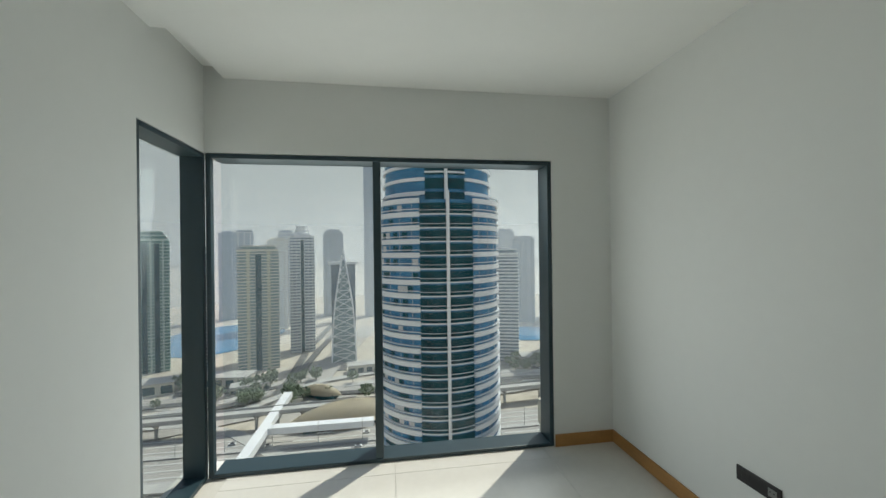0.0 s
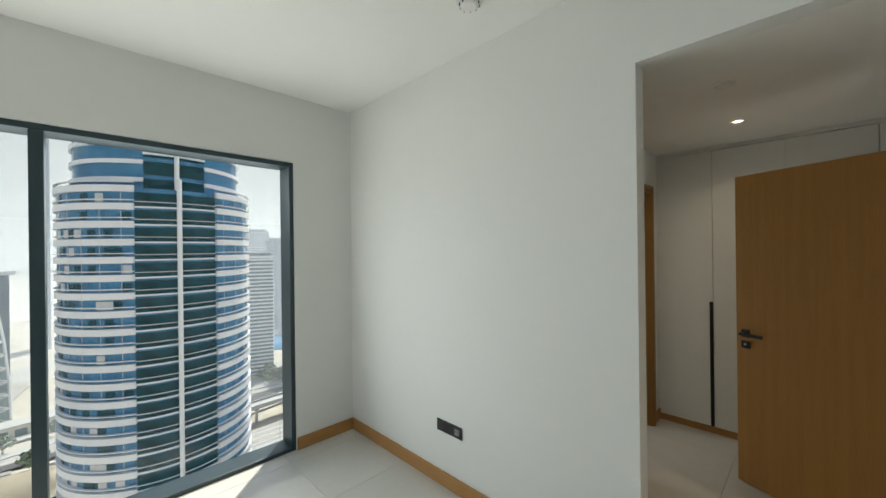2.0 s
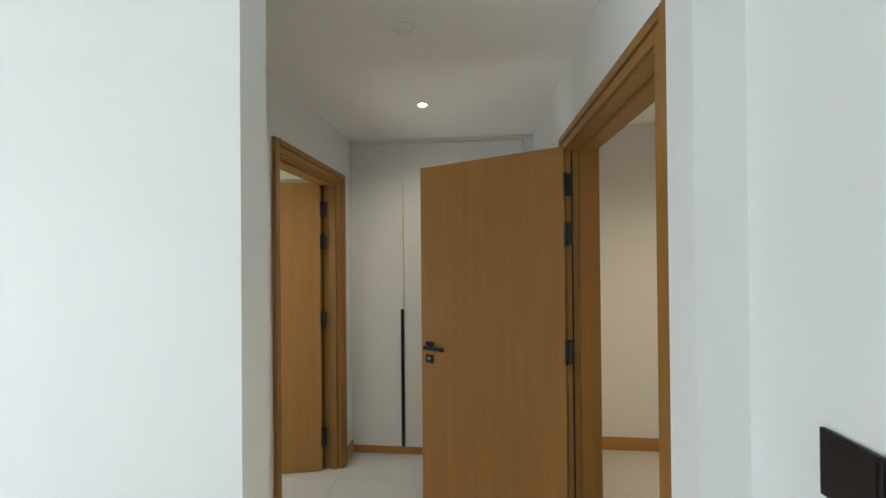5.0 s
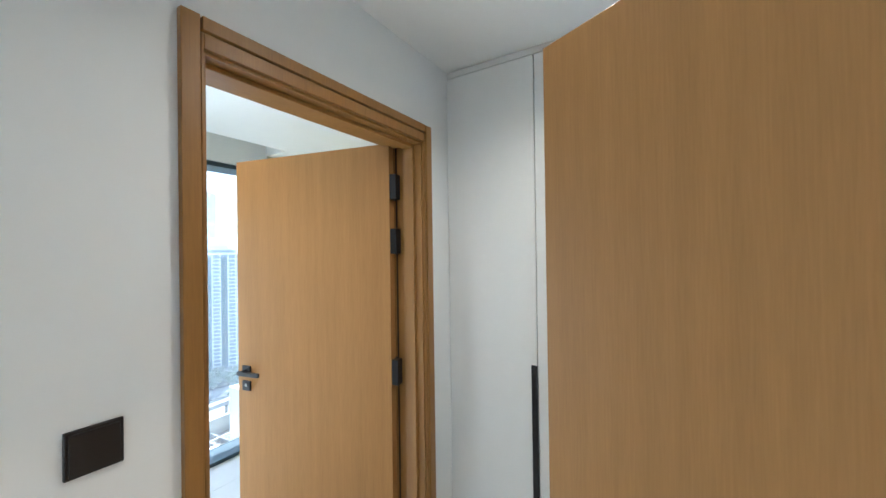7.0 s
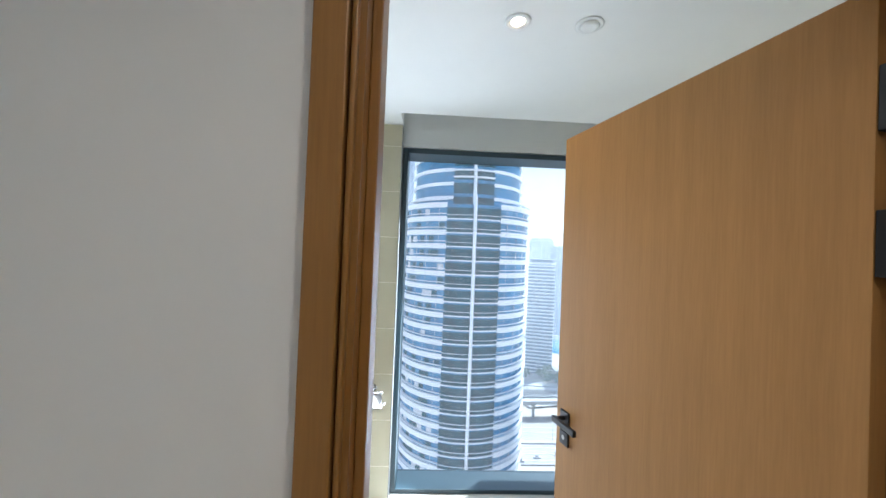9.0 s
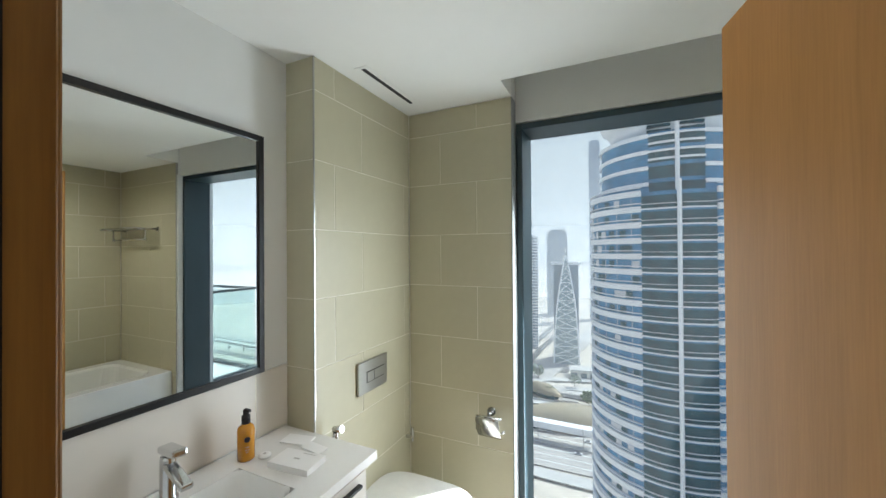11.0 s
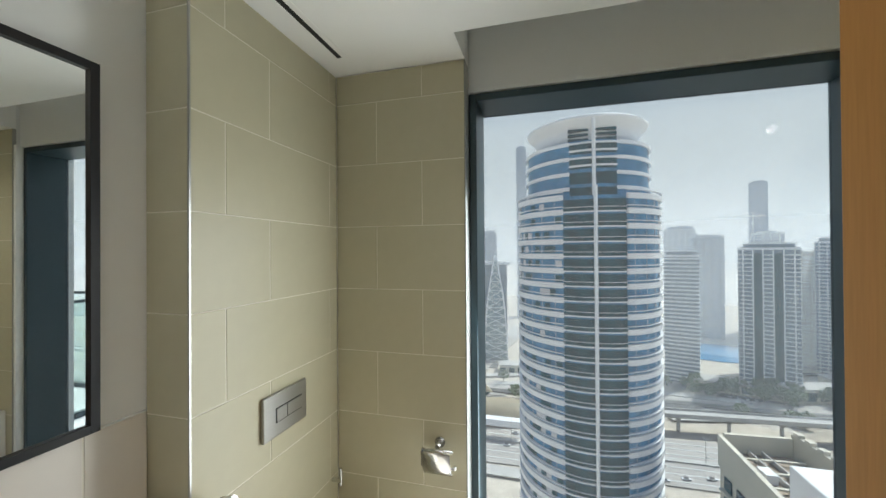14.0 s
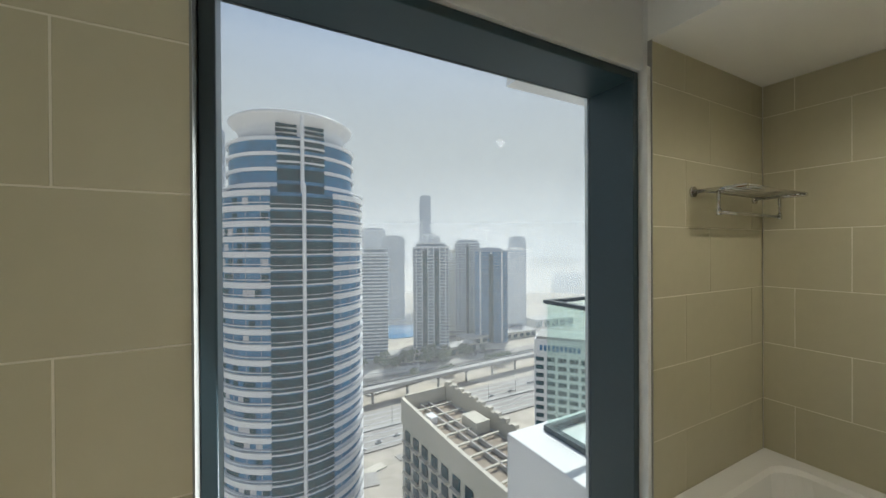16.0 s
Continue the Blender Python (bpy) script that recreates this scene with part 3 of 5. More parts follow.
def shell(x, y, a, b, h, turn):
    t = thing("metro_station", "golden curved shell roof of a metro station", "station", (x, y, GZ), turn, group="metro station shells")
    bm = bmesh.new()
    n, m = 24, 8
    rows = []
    for i in range(n + 1):
        u = -1 + 2 * i / n
        w = max(0.02, (1 - abs(u) ** 2.2))
        rows.append([bm.verts.new((a * u, b * w * math.cos(math.pi * j / m), 6 + h * w * math.sin(math.pi * j / m) - 2)) for j in range(m + 1)])
    for p, q in zip(rows, rows[1:]):
        for j in range(m):
            bm.faces.new((p[j], p[j + 1], q[j + 1], q[j]))
    bmesh.ops.solidify(bm, geom=bm.faces[:], thickness=0.5)
    part("roof_shell", bm, GOLDSH, t, smooth=True)
    part("concourse", bx(-a * 0.7, a * 0.7, -b * 0.6, b * 0.6, 0, 5), DARKGL, t)


shell(-28, 268, 44, 13, 12, 12)
shell(-56, 318, 20, 7, 7, -25)
t = thing("footbridge", "white enclosed footbridge across the highway", "bridge")
part("tube", bx(-80, -74, 205, 300, GZ + 9, GZ + 13), WHITEB, t)
part("tube_branch", bx(-74, -10, 240, 246, GZ + 9, GZ + 13), WHITEB, t)
for y in (210, 240, 270, 298):
    part("pier", bx(-78.5, -75.5, y - 1, y + 1, GZ, GZ + 9), CONC, t)


def main_tower():
    """Round glass tower with a white band at every storey, a set-back crown and a flared top ring."""
    D, az = 104.0, radians(6.45)
    t = thing("round_tower", "round blue glass tower with white balcony bands and a flared crown", "skyscraper", (2.5 + D * math.sin(az), 1 + D * math.cos(az), GZ), 180.8)
    R, R2, H1, H2, st = 16.7, 14.6, 133.7, 146.4, 3.3
    bm = bmesh.new()
    lathe(bm, ((R, 0), (R, H1)), seg=96)
    part("glass_drum", bm, BLUEGL, t, "blue curtain glass")
    bm = bmesh.new()
    lathe(bm, ((R2, H1), (R2, H2)), seg=96)
    part("upper_drum", bm, BLUEGL, t)

    def ring_mesh(name, r, h, out, a0=0.0, a1=360.0, seg=96, material=WHITEB):
        bm = bmesh.new()
        prev = None
        full = a1 - a0 >= 359.9
        for i in range(seg + 1):
            a = radians(a0 + (a1 - a0) * i / seg)
            c, s = math.cos(a), math.sin(a)
            cur = [bm.verts.new((rr * c, rr * s, z)) for rr, z in ((r, 0), (r + out, 0), (r + out, h), (r, h))]
            if prev:
                for k in range(4):
                    bm.faces.new((prev[k], prev[(k + 1) % 4], cur[(k + 1) % 4], cur[k]))
            prev = cur
        bmesh.ops.recalc_face_normals(bm, faces=bm.faces)
        me = bpy.data.meshes.new(name)
        bm.to_mesh(me)
        bm.free()
        me.materials.append(material)
        return me

    # white bands leave out the dark bay that faces the flat
    low = ring_mesh("balcony_band", R, 1.2, 0.55, 113, 427, 80)
    rail = ring_mesh("thin_band", R, 0.16, 0.6, 113, 427, 80)
    bay = ring_mesh("bay_band", R - 0.02, 0.30, 0.35, 67, 113, 20)
    bayglass = ring_mesh("bay_glass", R - 0.05, 2.6, 0.12, 67, 113, 20, DARKGL)
    upglass = ring_mesh("bay_glass", R2 - 0.05, 2.6, 0.12, 70, 110, 16, DARKGL)
    up = ring_mesh("balcony_band", R2, 0.8, 0.45, 110, 430, 80)
    upb = ring_mesh("bay_band", R2, 0.4, 0.4, 70, 110, 16)
    n = int(H1 / st)
    for i in range(n + 1):
        z = H1 - 0.8 - i * st
        if z < 0:
            break
        piece("balcony_band", low, (0, 0, z), t)
        piece("thin_band", rail, (0, 0, z + 1.75), t)
        if i:
            piece("bay_band", bay, (0, 0, z + 0.4), t)
            piece("bay_rail", bay, (0, 0, z + 1.5), t).scale = (1, 1, 0.35)
            piece("bay_glass", bayglass, (0, 0, z + 0.7), t)
    pane = ring_mesh("window_pane", R + 0.02, 1.5, 0.1, -2.4, 2.4, 3, DARKGL)
    tone = ring_mesh("window_pane", R + 0.02, 1.5, 0.1, -2.4, 2.4, 3, SILVER)
    rp = random.Random(3)
    for i in range(1, 26):
        for k in range(0, 32):
            a = 118 + k * 5 - 180
            if rp.random() < 0.42 and not 66 < a % 360 < 114 and a % 360 < 181:
                ob = piece("window_pane", tone if rp.random() < 0.22 else pane, (0, 0, H1 - 0.8 - i * st + 1.45), t)
                ob.rotation_euler = (0, 0, radians(a))
    for i in range(4):
        piece("balcony_band", up, (0, 0, H2 - 1.0 - i * 3.4), t)
        piece("bay_glass", upglass, (0, 0, H2 - 3.4 - i * 3.4 + 0.4), t)
        piece("bay_band", upb, (0, 0, H2 - 0.8 - i * 1.7), t)
    for a in range(0, 360, 12):
        if 60 < a < 120:
            continue
        c, s = math.cos(radians(a)), math.sin(radians(a))
        bm = bmesh.new()
        cyl(bm, ((R + 0.06) * c, (R + 0.06) * s, 2), ((R + 0.06) * c, (R + 0.06) * s, H1), 0.06, seg=5)
        part("mullion", bm, SILVER, t)
    bm = bmesh.new()
    cyl(bm, (0, R + 0.9, 0), (0, R + 0.9, H1 + 2), 0.42, seg=10), cyl(bm, (0, R2 + 0.9, H1), (0, R2 + 0.9, H2 + 4.5), 0.42, seg=10)
    part("mast_fin", bm, WHITEB, t, "white vertical fin")
    bm = bmesh.new()
    lathe(bm, ((12.6, H2), (12.4, H2 + 2.4), (13.0, H2 + 3.8), (14.4, H2 + 5.0), (14.7, H2 + 5.6), (13.9, H2 + 6.1), (9, H2 + 6.1)), seg=96)
    part("crown", bm, WHITEB, t, "white flared crown ring", smooth=True)
    for z in (H2 + 0.4, H2 + 1.5, H2 + 2.6):
        for k in (-1, 1):
            bm = bmesh.new()
            box(bm, *sorted((k * 0.8, k * 5.2)), 11.6, 12.9, z, z + 0.5)
            part("louvre", bm, DARKGL, t)


main_tower()


def tower(label, x, y, w, d, top, body, band, turn=0.0, step=3.6, bandh=1.2, fins=0, finmat=None, cap=4.0, group="", name="tower_block", recess=0, crown=0):
    """A block tower: body, one band at every storey, vertical fins on its four sides and a set-back roof."""
    H = top - GZ
    t = thing(name, label, "skyscraper", (x, y, GZ), turn, group=group)
    part("body", bx(-w / 2, w / 2, -d / 2, d / 2, 0, H), body, t)
    part("roof_plant", bx(-w * 0.32, w * 0.32, -d * 0.32, d * 0.32, H, H + cap), band, t)
    part("parapet", bx(-w / 2 - 0.5, w / 2 + 0.5, -d / 2 - 0.5, d / 2 + 0.5, H - 1.2, H + 1.0), band, t)
    bm = bmesh.new()
    box(bm, -w / 2 - 0.4, w / 2 + 0.4, -d / 2 - 0.4, d / 2 + 0.4, 0, bandh)
    bmesh.ops.recalc_face_normals(bm, faces=bm.faces)
    me = bpy.data.meshes.new("storey_band")
    bm.to_mesh(me)
    bm.free()
    me.materials.append(band)
    k = 0
    while (k + 1) * step < H:
        piece("storey_band", me, (0, 0, k * step + 1), t)
        k += 1
    # dark glass bays that run up the faces, and set-back storeys on the roof
    for i in range(recess):
        u = w * ((i + 1) / (recess + 1) - 0.5)
        for q in (-1, 1):
            part("glass_bay", bx(u - w * 0.07, u + w * 0.07, *sorted((q * (d / 2 - 1), q * (d / 2 + 0.7))), 0, H - 4), DARKGL, t)
    for i in range(crown):
        k = 0.42 - 0.09 * i
        part("set_back_storey", bx(-w * k, w * k, -d * k, d * k, H + cap * i + 0.2, H + cap * (i + 1)), body, t)
        part("set_back_roof", bx(-w * k - 0.6, w * k + 0.6, -d * k - 0.6, d * k + 0.6, H + cap * (i + 1), H + cap * (i + 1) + 0.9), band, t)
    if fins:
        for i in range(fins):
            u = -0.5 + (i + 0.5) / fins
            for s in (-1, 1):
                part("fin", bx(w * u - w / fins * 0.08, w * u + w / fins * 0.08, *sorted((s * d / 2, s * (d / 2 + 0.5))), 0, H - 1.3), finmat or band, t)
                part("fin", bx(*sorted((s * w / 2, s * (w / 2 + 0.5))), d * u - d / fins * 0.08, d * u + d / fins * 0.08, 0, H - 1.3), finmat or band, t)
    return t


GREENG = mat("green_tower_glass", (0.10, 0.20, 0.19), 0.12, var=0.4, scale=0.2)
TEALG = mat("teal_grey_glass", (0.20, 0.27, 0.28), 0.15, var=0.3, scale=0.2)
tower("green glass residential tower with many pale balconies", -243, 424, 30, 28, 15, GREENG, GREENF, 28, bandh=1.1, step=3.4, fins=3, recess=2, crown=2)
tower("slim white tower with curved balconies", -183, 408, 13, 20, 1, WINB, WHITEB, 24, bandh=1.5, fins=2)
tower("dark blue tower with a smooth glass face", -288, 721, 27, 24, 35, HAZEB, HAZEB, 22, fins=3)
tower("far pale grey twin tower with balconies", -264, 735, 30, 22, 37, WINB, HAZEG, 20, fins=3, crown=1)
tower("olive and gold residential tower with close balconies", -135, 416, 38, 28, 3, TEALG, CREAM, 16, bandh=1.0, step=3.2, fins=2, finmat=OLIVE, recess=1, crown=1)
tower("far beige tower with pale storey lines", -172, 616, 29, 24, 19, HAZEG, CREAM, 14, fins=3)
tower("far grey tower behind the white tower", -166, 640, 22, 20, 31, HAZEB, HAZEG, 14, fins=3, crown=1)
t = tower("white tower with grey window columns and a round crown", -104, 474, 27, 22, 19, WINB, WHITEB, 14, bandh=1.7, fins=6, recess=1)
for k in range(3):
    bm = bmesh.new()
    lathe(bm, ((8 - k, 141 + 4 * k), (8.6 - k, 143 + 4 * k), (8.6 - k, 144 + 4 * k), (7 - k, 145 + 4 * k)), seg=20)
    part("crown", bm, HAZEG, t)
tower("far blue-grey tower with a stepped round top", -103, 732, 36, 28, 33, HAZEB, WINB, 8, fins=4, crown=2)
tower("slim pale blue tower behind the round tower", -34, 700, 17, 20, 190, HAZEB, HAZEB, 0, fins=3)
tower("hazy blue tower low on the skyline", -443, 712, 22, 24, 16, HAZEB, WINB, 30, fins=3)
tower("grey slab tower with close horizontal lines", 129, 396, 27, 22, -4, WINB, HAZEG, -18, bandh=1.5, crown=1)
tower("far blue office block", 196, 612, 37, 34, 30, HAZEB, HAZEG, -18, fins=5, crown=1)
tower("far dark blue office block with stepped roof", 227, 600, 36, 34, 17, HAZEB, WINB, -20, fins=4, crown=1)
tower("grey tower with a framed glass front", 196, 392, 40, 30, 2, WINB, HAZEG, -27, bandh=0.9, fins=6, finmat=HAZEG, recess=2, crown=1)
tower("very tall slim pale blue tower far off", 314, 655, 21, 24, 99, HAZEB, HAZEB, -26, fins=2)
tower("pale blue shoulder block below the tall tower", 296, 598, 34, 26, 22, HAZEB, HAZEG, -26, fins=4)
tower("slim beige residential tower", 274, 476, 20, 24, -5, HAZEG, CREAM, -30, fins=3)
tower("pale residential tower with white grid", 284, 452, 33, 26, 8, WINB, WHITEB, -32, fins=6, recess=1, crown=1)
tower("dark blue glass tower with white bands", 288, 400, 41, 30, -3, BLUEGL, HAZEB, -36, bandh=0.8, fins=3, finmat=WHITEB, recess=1)
tower("pale blue tower with a white grid", 384, 465, 28, 28, -2, HAZEB, HAZEG, -38, fins=4)
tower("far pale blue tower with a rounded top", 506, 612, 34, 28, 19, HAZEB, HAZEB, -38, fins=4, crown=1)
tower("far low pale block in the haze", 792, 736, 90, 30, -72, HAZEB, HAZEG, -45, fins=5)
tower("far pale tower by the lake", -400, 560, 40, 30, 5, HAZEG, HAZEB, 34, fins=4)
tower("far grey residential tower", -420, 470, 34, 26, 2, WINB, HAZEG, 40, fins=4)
for i, (x, y, w, d, h) in enumerate(((150, 375, 40, 18, 8), (215, 368, 50, 16, 10), (270, 400, 60, 20, 9), (330, 400, 50, 22, 8), (-150, 365, 50, 18, 9), (-215, 350, 60, 18, 10), (-20, 380, 40, 14, 8), (60, 390, 40, 20, 10), (420, 430, 70, 26, 12), (-120, 345, 30, 12, 6))):
    t = thing("podium_building", "low pale concrete podium building", "building", (x, y, GZ), -i * 7 % 30 - 10, group="podium buildings")
    part("wall", bx(-w / 2, w / 2, -d / 2, d / 2, 0, h), CREAM, t)
    part("roof", bx(-w / 2 - 0.8, w / 2 + 0.8, -d / 2 - 0.8, d / 2 + 0.8, h, h + 0.8), CONC, t)
    for k in range(5):
        u = -w * 0.42 + k * w * 0.21
        part("window", bx(u - w * 0.07, u + w * 0.07, -d / 2 - 0.2, -d / 2, 1.5, h - 2), DARKGL, t)


def spire_tower():
    t = thing("pyramid_tower", "pointed tower with a white lattice front", "skyscraper", (-49, 423, GZ), 7)
    H, w = 119.0, 12.7
    bm = bmesh.new()
    prof = ((w, 0), (w * 0.93, 30), (w * 0.74, 62), (w * 0.42, 90), (0.6, H))
    prev = None
    for r, z in prof:
        cur = [bm.verts.new((sx * r, sy * r * 0.8, z)) for sx, sy in ((-1, -1), (1, -1), (1, 1), (-1, 1))]
        if prev:
            for k in range(4):
                bm.faces.new((prev[k], prev[(k + 1) % 4], cur[(k + 1) % 4], cur[k]))
        prev = cur
    part("body", bm, TEALG, t)

    def half(z):
        for (a, b), (c, d) in zip(prof, prof[1:]):
            if b <= z <= d:
                return a + (c - a) * (z - b) / (d - b)
        return 0.6

    zs = [i * 9.7 for i in range(13)]
    for s in (-1, 1):
        bm = bmesh.new()
        for a, b in zip(zs, zs[1:]):
            cyl(bm, (s * half(a), -half(a) * 0.8 - 0.3, a), (s * half(b), -half(b) * 0.8 - 0.3, b), 0.9, seg=6)
        part("edge_rib", bm, WHITEB, t)
    for a, b in zip(zs, zs[1:]):
        for s in (-1, 1):
            bm = bmesh.new()
            cyl(bm, (s * half(a), -half(a) * 0.8 - 0.4, a), (-s * half(b), -half(b) * 0.8 - 0.4, b), 0.4, seg=5)
            part("brace", bm, WHITEB, t)
        bm = bmesh.new()
        cyl(bm, (-half(b), -half(b) * 0.8 - 0.3, b), (half(b), -half(b) * 0.8 - 0.3, b), 0.4, seg=5)
        part("level_beam", bm, WHITEB, t)
    part("side_wing", bx(-13, 13, 4, 16, 0, 106), WINB, t)
    part("wing_roof", bx(-16, 16, 3, 17, 106, 109), HAZEG, t)
    bm = bmesh.new()
    cyl(bm, (0, 0, H - 1), (0, 0, H + 8), 0.5, 0.1, seg=6)
    part("spire", bm, WHITEB, t)


spire_tower()


def near_block():
    """Cream block with a long open roof deck between two curved parapet walls, just below the flat."""
    t = thing("terrace_building", "cream curved building with a sunken brown roof deck", "building", (49.5, 73, GZ), 4)
    H, X, Y = 77.0, 7.0, 24.0
    part("wall", bx(-X, X, -Y, Y, 0, H), CREAM, t)
    part("roof_deck", bx(-X + 0.9, X - 0.9, -Y + 0.9, Y - 0.9, H, H + 0.25), DECK, t, "brown roof deck")

    def sail(x, low, high, teeth):
        bm = bmesh.new()
        prev = None
        n = 24
        for i in range(n + 1):
            u = i / n
            z = H + low + (high - low) * math.sin(u * math.pi / 2) ** 1.5
            bend = 1.4 * math.sin(u * math.pi)
            cur = [bm.verts.new((x + q + math.copysign(bend, x) * 0.5, -Y + 2 * Y * u, zz)) for q, zz in ((-0.45, H - 3), (0.45, H - 3), (0.45, z), (-0.45, z))]
            if prev:
                for k in range(4):
                    bm.faces.new((prev[k], prev[(k + 1) % 4], cur[(k + 1) % 4], cur[k]))
            else:
                bm.faces.new(cur)
            prev = cur
        bm.faces.new(prev[::-1])
        part("parapet", bm, CREAM, t, "tall curved parapet wall")
        for i in range(teeth):
            u = (i + 0.5) / teeth
            z = H + low + (high - low) * math.sin(u * math.pi / 2) ** 1.5
            c = x + math.copysign(0.7 * math.sin(u * math.pi), x)
            part("parapet_block", bx(c - 0.6, c + 0.6, -Y + 2 * Y * u - 0.75, -Y + 2 * Y * u + 0.75, z - 0.2, z + 0.7), CREAM, t)

    sail(-X, 1.6, 3.6, 0)
    sail(X, 1.8, 5.0, 16)
    part("end_wall", bx(-X + 0.6, X - 0.6, Y - 0.8, Y, H, H + 4.2), CREAM, t)
    for i in range(9):
        part("deck_beam", bx(-X + 1, X - 1, -Y + 3 + i * 5, -Y + 3.5 + i * 5, H + 0.9, H + 1.3), CREAM, t)
    for x in (-2.2, 0.4):
        part("walkway_rail", bx(x - 0.15, x + 0.15, -Y + 1.2, Y - 1.2, H + 0.3, H + 1.3), CONC, t)
    part("stair_house", bx(1.6, 5.6, 2, 8, H + 0.25, H + 3), CREAM, t)
    part("water_tank", bx(-5, -3, 12, 15, H + 0.25, H + 2), WHITEB, t)
    for k in range(9):
        z = H - 7 - k * 4.2
        for j in range(10):
            y = -Y + 2 + j * 4.6
            part("window", bx(-X - 0.3, -X, y, y + 2.6, z, z + 2.6), DARKGL, t)
            part("balcony_ledge", bx(-X - 1.1, -X, y - 0.4, y + 3.0, z - 0.5, z - 0.1), CREAM, t)
        for j in range(3):
            part("window", bx(-X + 1.4 + j * 4, -X + 4.4 + j * 4, -Y - 0.25, -Y, z, z + 2.8), DARKGL, t)


near_block()


def hotel():
    t = thing("hotel_building", "white hotel block with dark window rows and a blue sign", "building", (166, 154, GZ), -50)
    H, w, d = 70.0, 36.0, 22.0
    part("wall", bx(-w / 2, w / 2, -d / 2, d / 2, 0, H), WHITEB, t)
    part("roof", bx(-w / 2 + 1, w / 2 - 1, -d / 2 + 1, d / 2 - 1, H, H + 1.5), CONC, t)
    for k in range(14):
        for j in range(6):
            u = -w / 2 + 3 + j * 6
            part("window", bx(u - 2.2, u + 2.2, -d / 2 - 0.15, -d / 2, H - 12 - k * 4.5, H - 9.6 - k * 4.5), DARKGL, t)
        part("side_window", bx(-w / 2 - 0.15, -w / 2, -d / 2 + 2, d / 2 - 2, H - 12 - k * 4.5, H - 9.4 - k * 4.5), DARKGL, t)
    for j in range(10):
        part("sign_bar", bx(-w / 2 + 3 + j * 2.2, -w / 2 + 4.5 + j * 2.2, -d / 2 - 0.3, -d / 2, H - 6, H - 3), BLUEGL, t)


hotel()

# the balcony of the same building, beside the bathroom window
t = thing("balcony", "white balcony slab with a green glass rail outside", "balcony", (0, 0, 0))
part("slab", bx(5.05, 8.5, 3.45, 4.62, -2.6, 0.05, 0.01), WHITEB, t)
for a in ((5.37, 5.385, 3.5, 4.48), (5.385, 8.4, 4.47, 4.485)):
    p = part("rail_glass", bx(*a, 0.07, 1.14), RAILGL, t, "green glass rail panel")
    p.visible_shadow = False
part("handrail", bx(5.35, 5.405, 3.5, 4.50, 1.14, 1.17), ALU, t)
part("handrail", bx(5.405, 8.4, 4.45, 4.50, 1.14, 1.17), ALU, t)
part("rail_shoe", bx(5.35, 5.405, 3.5, 4.50, 0.052, 0.1), ALU, t)
part("rail_shoe", bx(5.405, 8.4, 4.45, 4.50, 0.052, 0.1), ALU, t)
t = thing("balcony", "white soffit panels of the balcony above", "balcony", (0, 0, 0))
for i in range(3):
    for j in range(2):
        part("soffit_panel", bx(5.05 + i * 1.15, 6.18 + i * 1.15, 3.45 + j * 0.59, 4.02 + j * 0.59, 2.97, 3.0), WHITEB, t)
part("slab", bx(5.06, 8.5, 3.46, 4.61, 3.004, 3.35), WHITEB, t)
t = setting("wall_facade_outer", bx(5.76, 9.0, 3.3, 3.44, -6, 6), WHITEB, "outer facade behind the balcony", "wall")


def car():
    t = thing("car", "small car driving on the highway", "car", (0, 0, 0), group="cars on the highway")
    bm = bmesh.new()
    box(bm, -2.2, 2.2, -0.9, 0.9, 0.3, 0.95, 0.15)
    part("body", bm, CARW, t)
    bm = bmesh.new()
    box(bm, -1.3, 1.0, -0.8, 0.8, 0.9, 1.5, 0.25)
    part("cabin", bm, CARD, t)
    for x in (-1.4, 1.4):
        for y in (-0.85, 0.85):
            bm = bmesh.new()
            cyl(bm, (x, y - 0.1, 0.34), (x, y + 0.1, 0.34), 0.34, seg=10)
            part("wheel", bm, CARD, t)
    return t


first_car = car()
first_car.matrix_world = pose(75, 222, GZ + 0.95, 0, 0, 2)
rnd = random.Random(5)
for i in range(64):
    lane = rnd.choice((-22, -15.5, -11, -5.5, 5, 11, 15.5, 22))
    x = rnd.uniform(-260, 330)
    copy_thing(first_car, pose(x, 239 + lane + x * 0.018, GZ + 0.95, 0, 0, 1 if lane < 0 else 181))


def car_park(x, y, w, d, turn, rows, seed):
    """A dark asphalt lot with rows of parked cars."""
    m = pose(x, y, GZ, 0, 0, turn)
    bm = bmesh.new()
    box(bm, -w / 2, w / 2, -d / 2, d / 2, 0, 0.75 + 0.01 * seed)
    bmesh.ops.transform(bm, matrix=m, verts=bm.verts)
    setting("pavement", bm, ASPH, "dark asphalt car park with rows of cars", "car park")
    r = random.Random(seed)
    for j in range(rows):
        v = -d / 2 + d * (j + 0.5) / rows
        for i in range(int(w / 5.5)):
            if r.random() < 0.6:
                copy_thing(first_car, m @ pose(-w / 2 + 3 + i * 5.5, v, 0.76 + 0.01 * seed, 0, 0, 90))


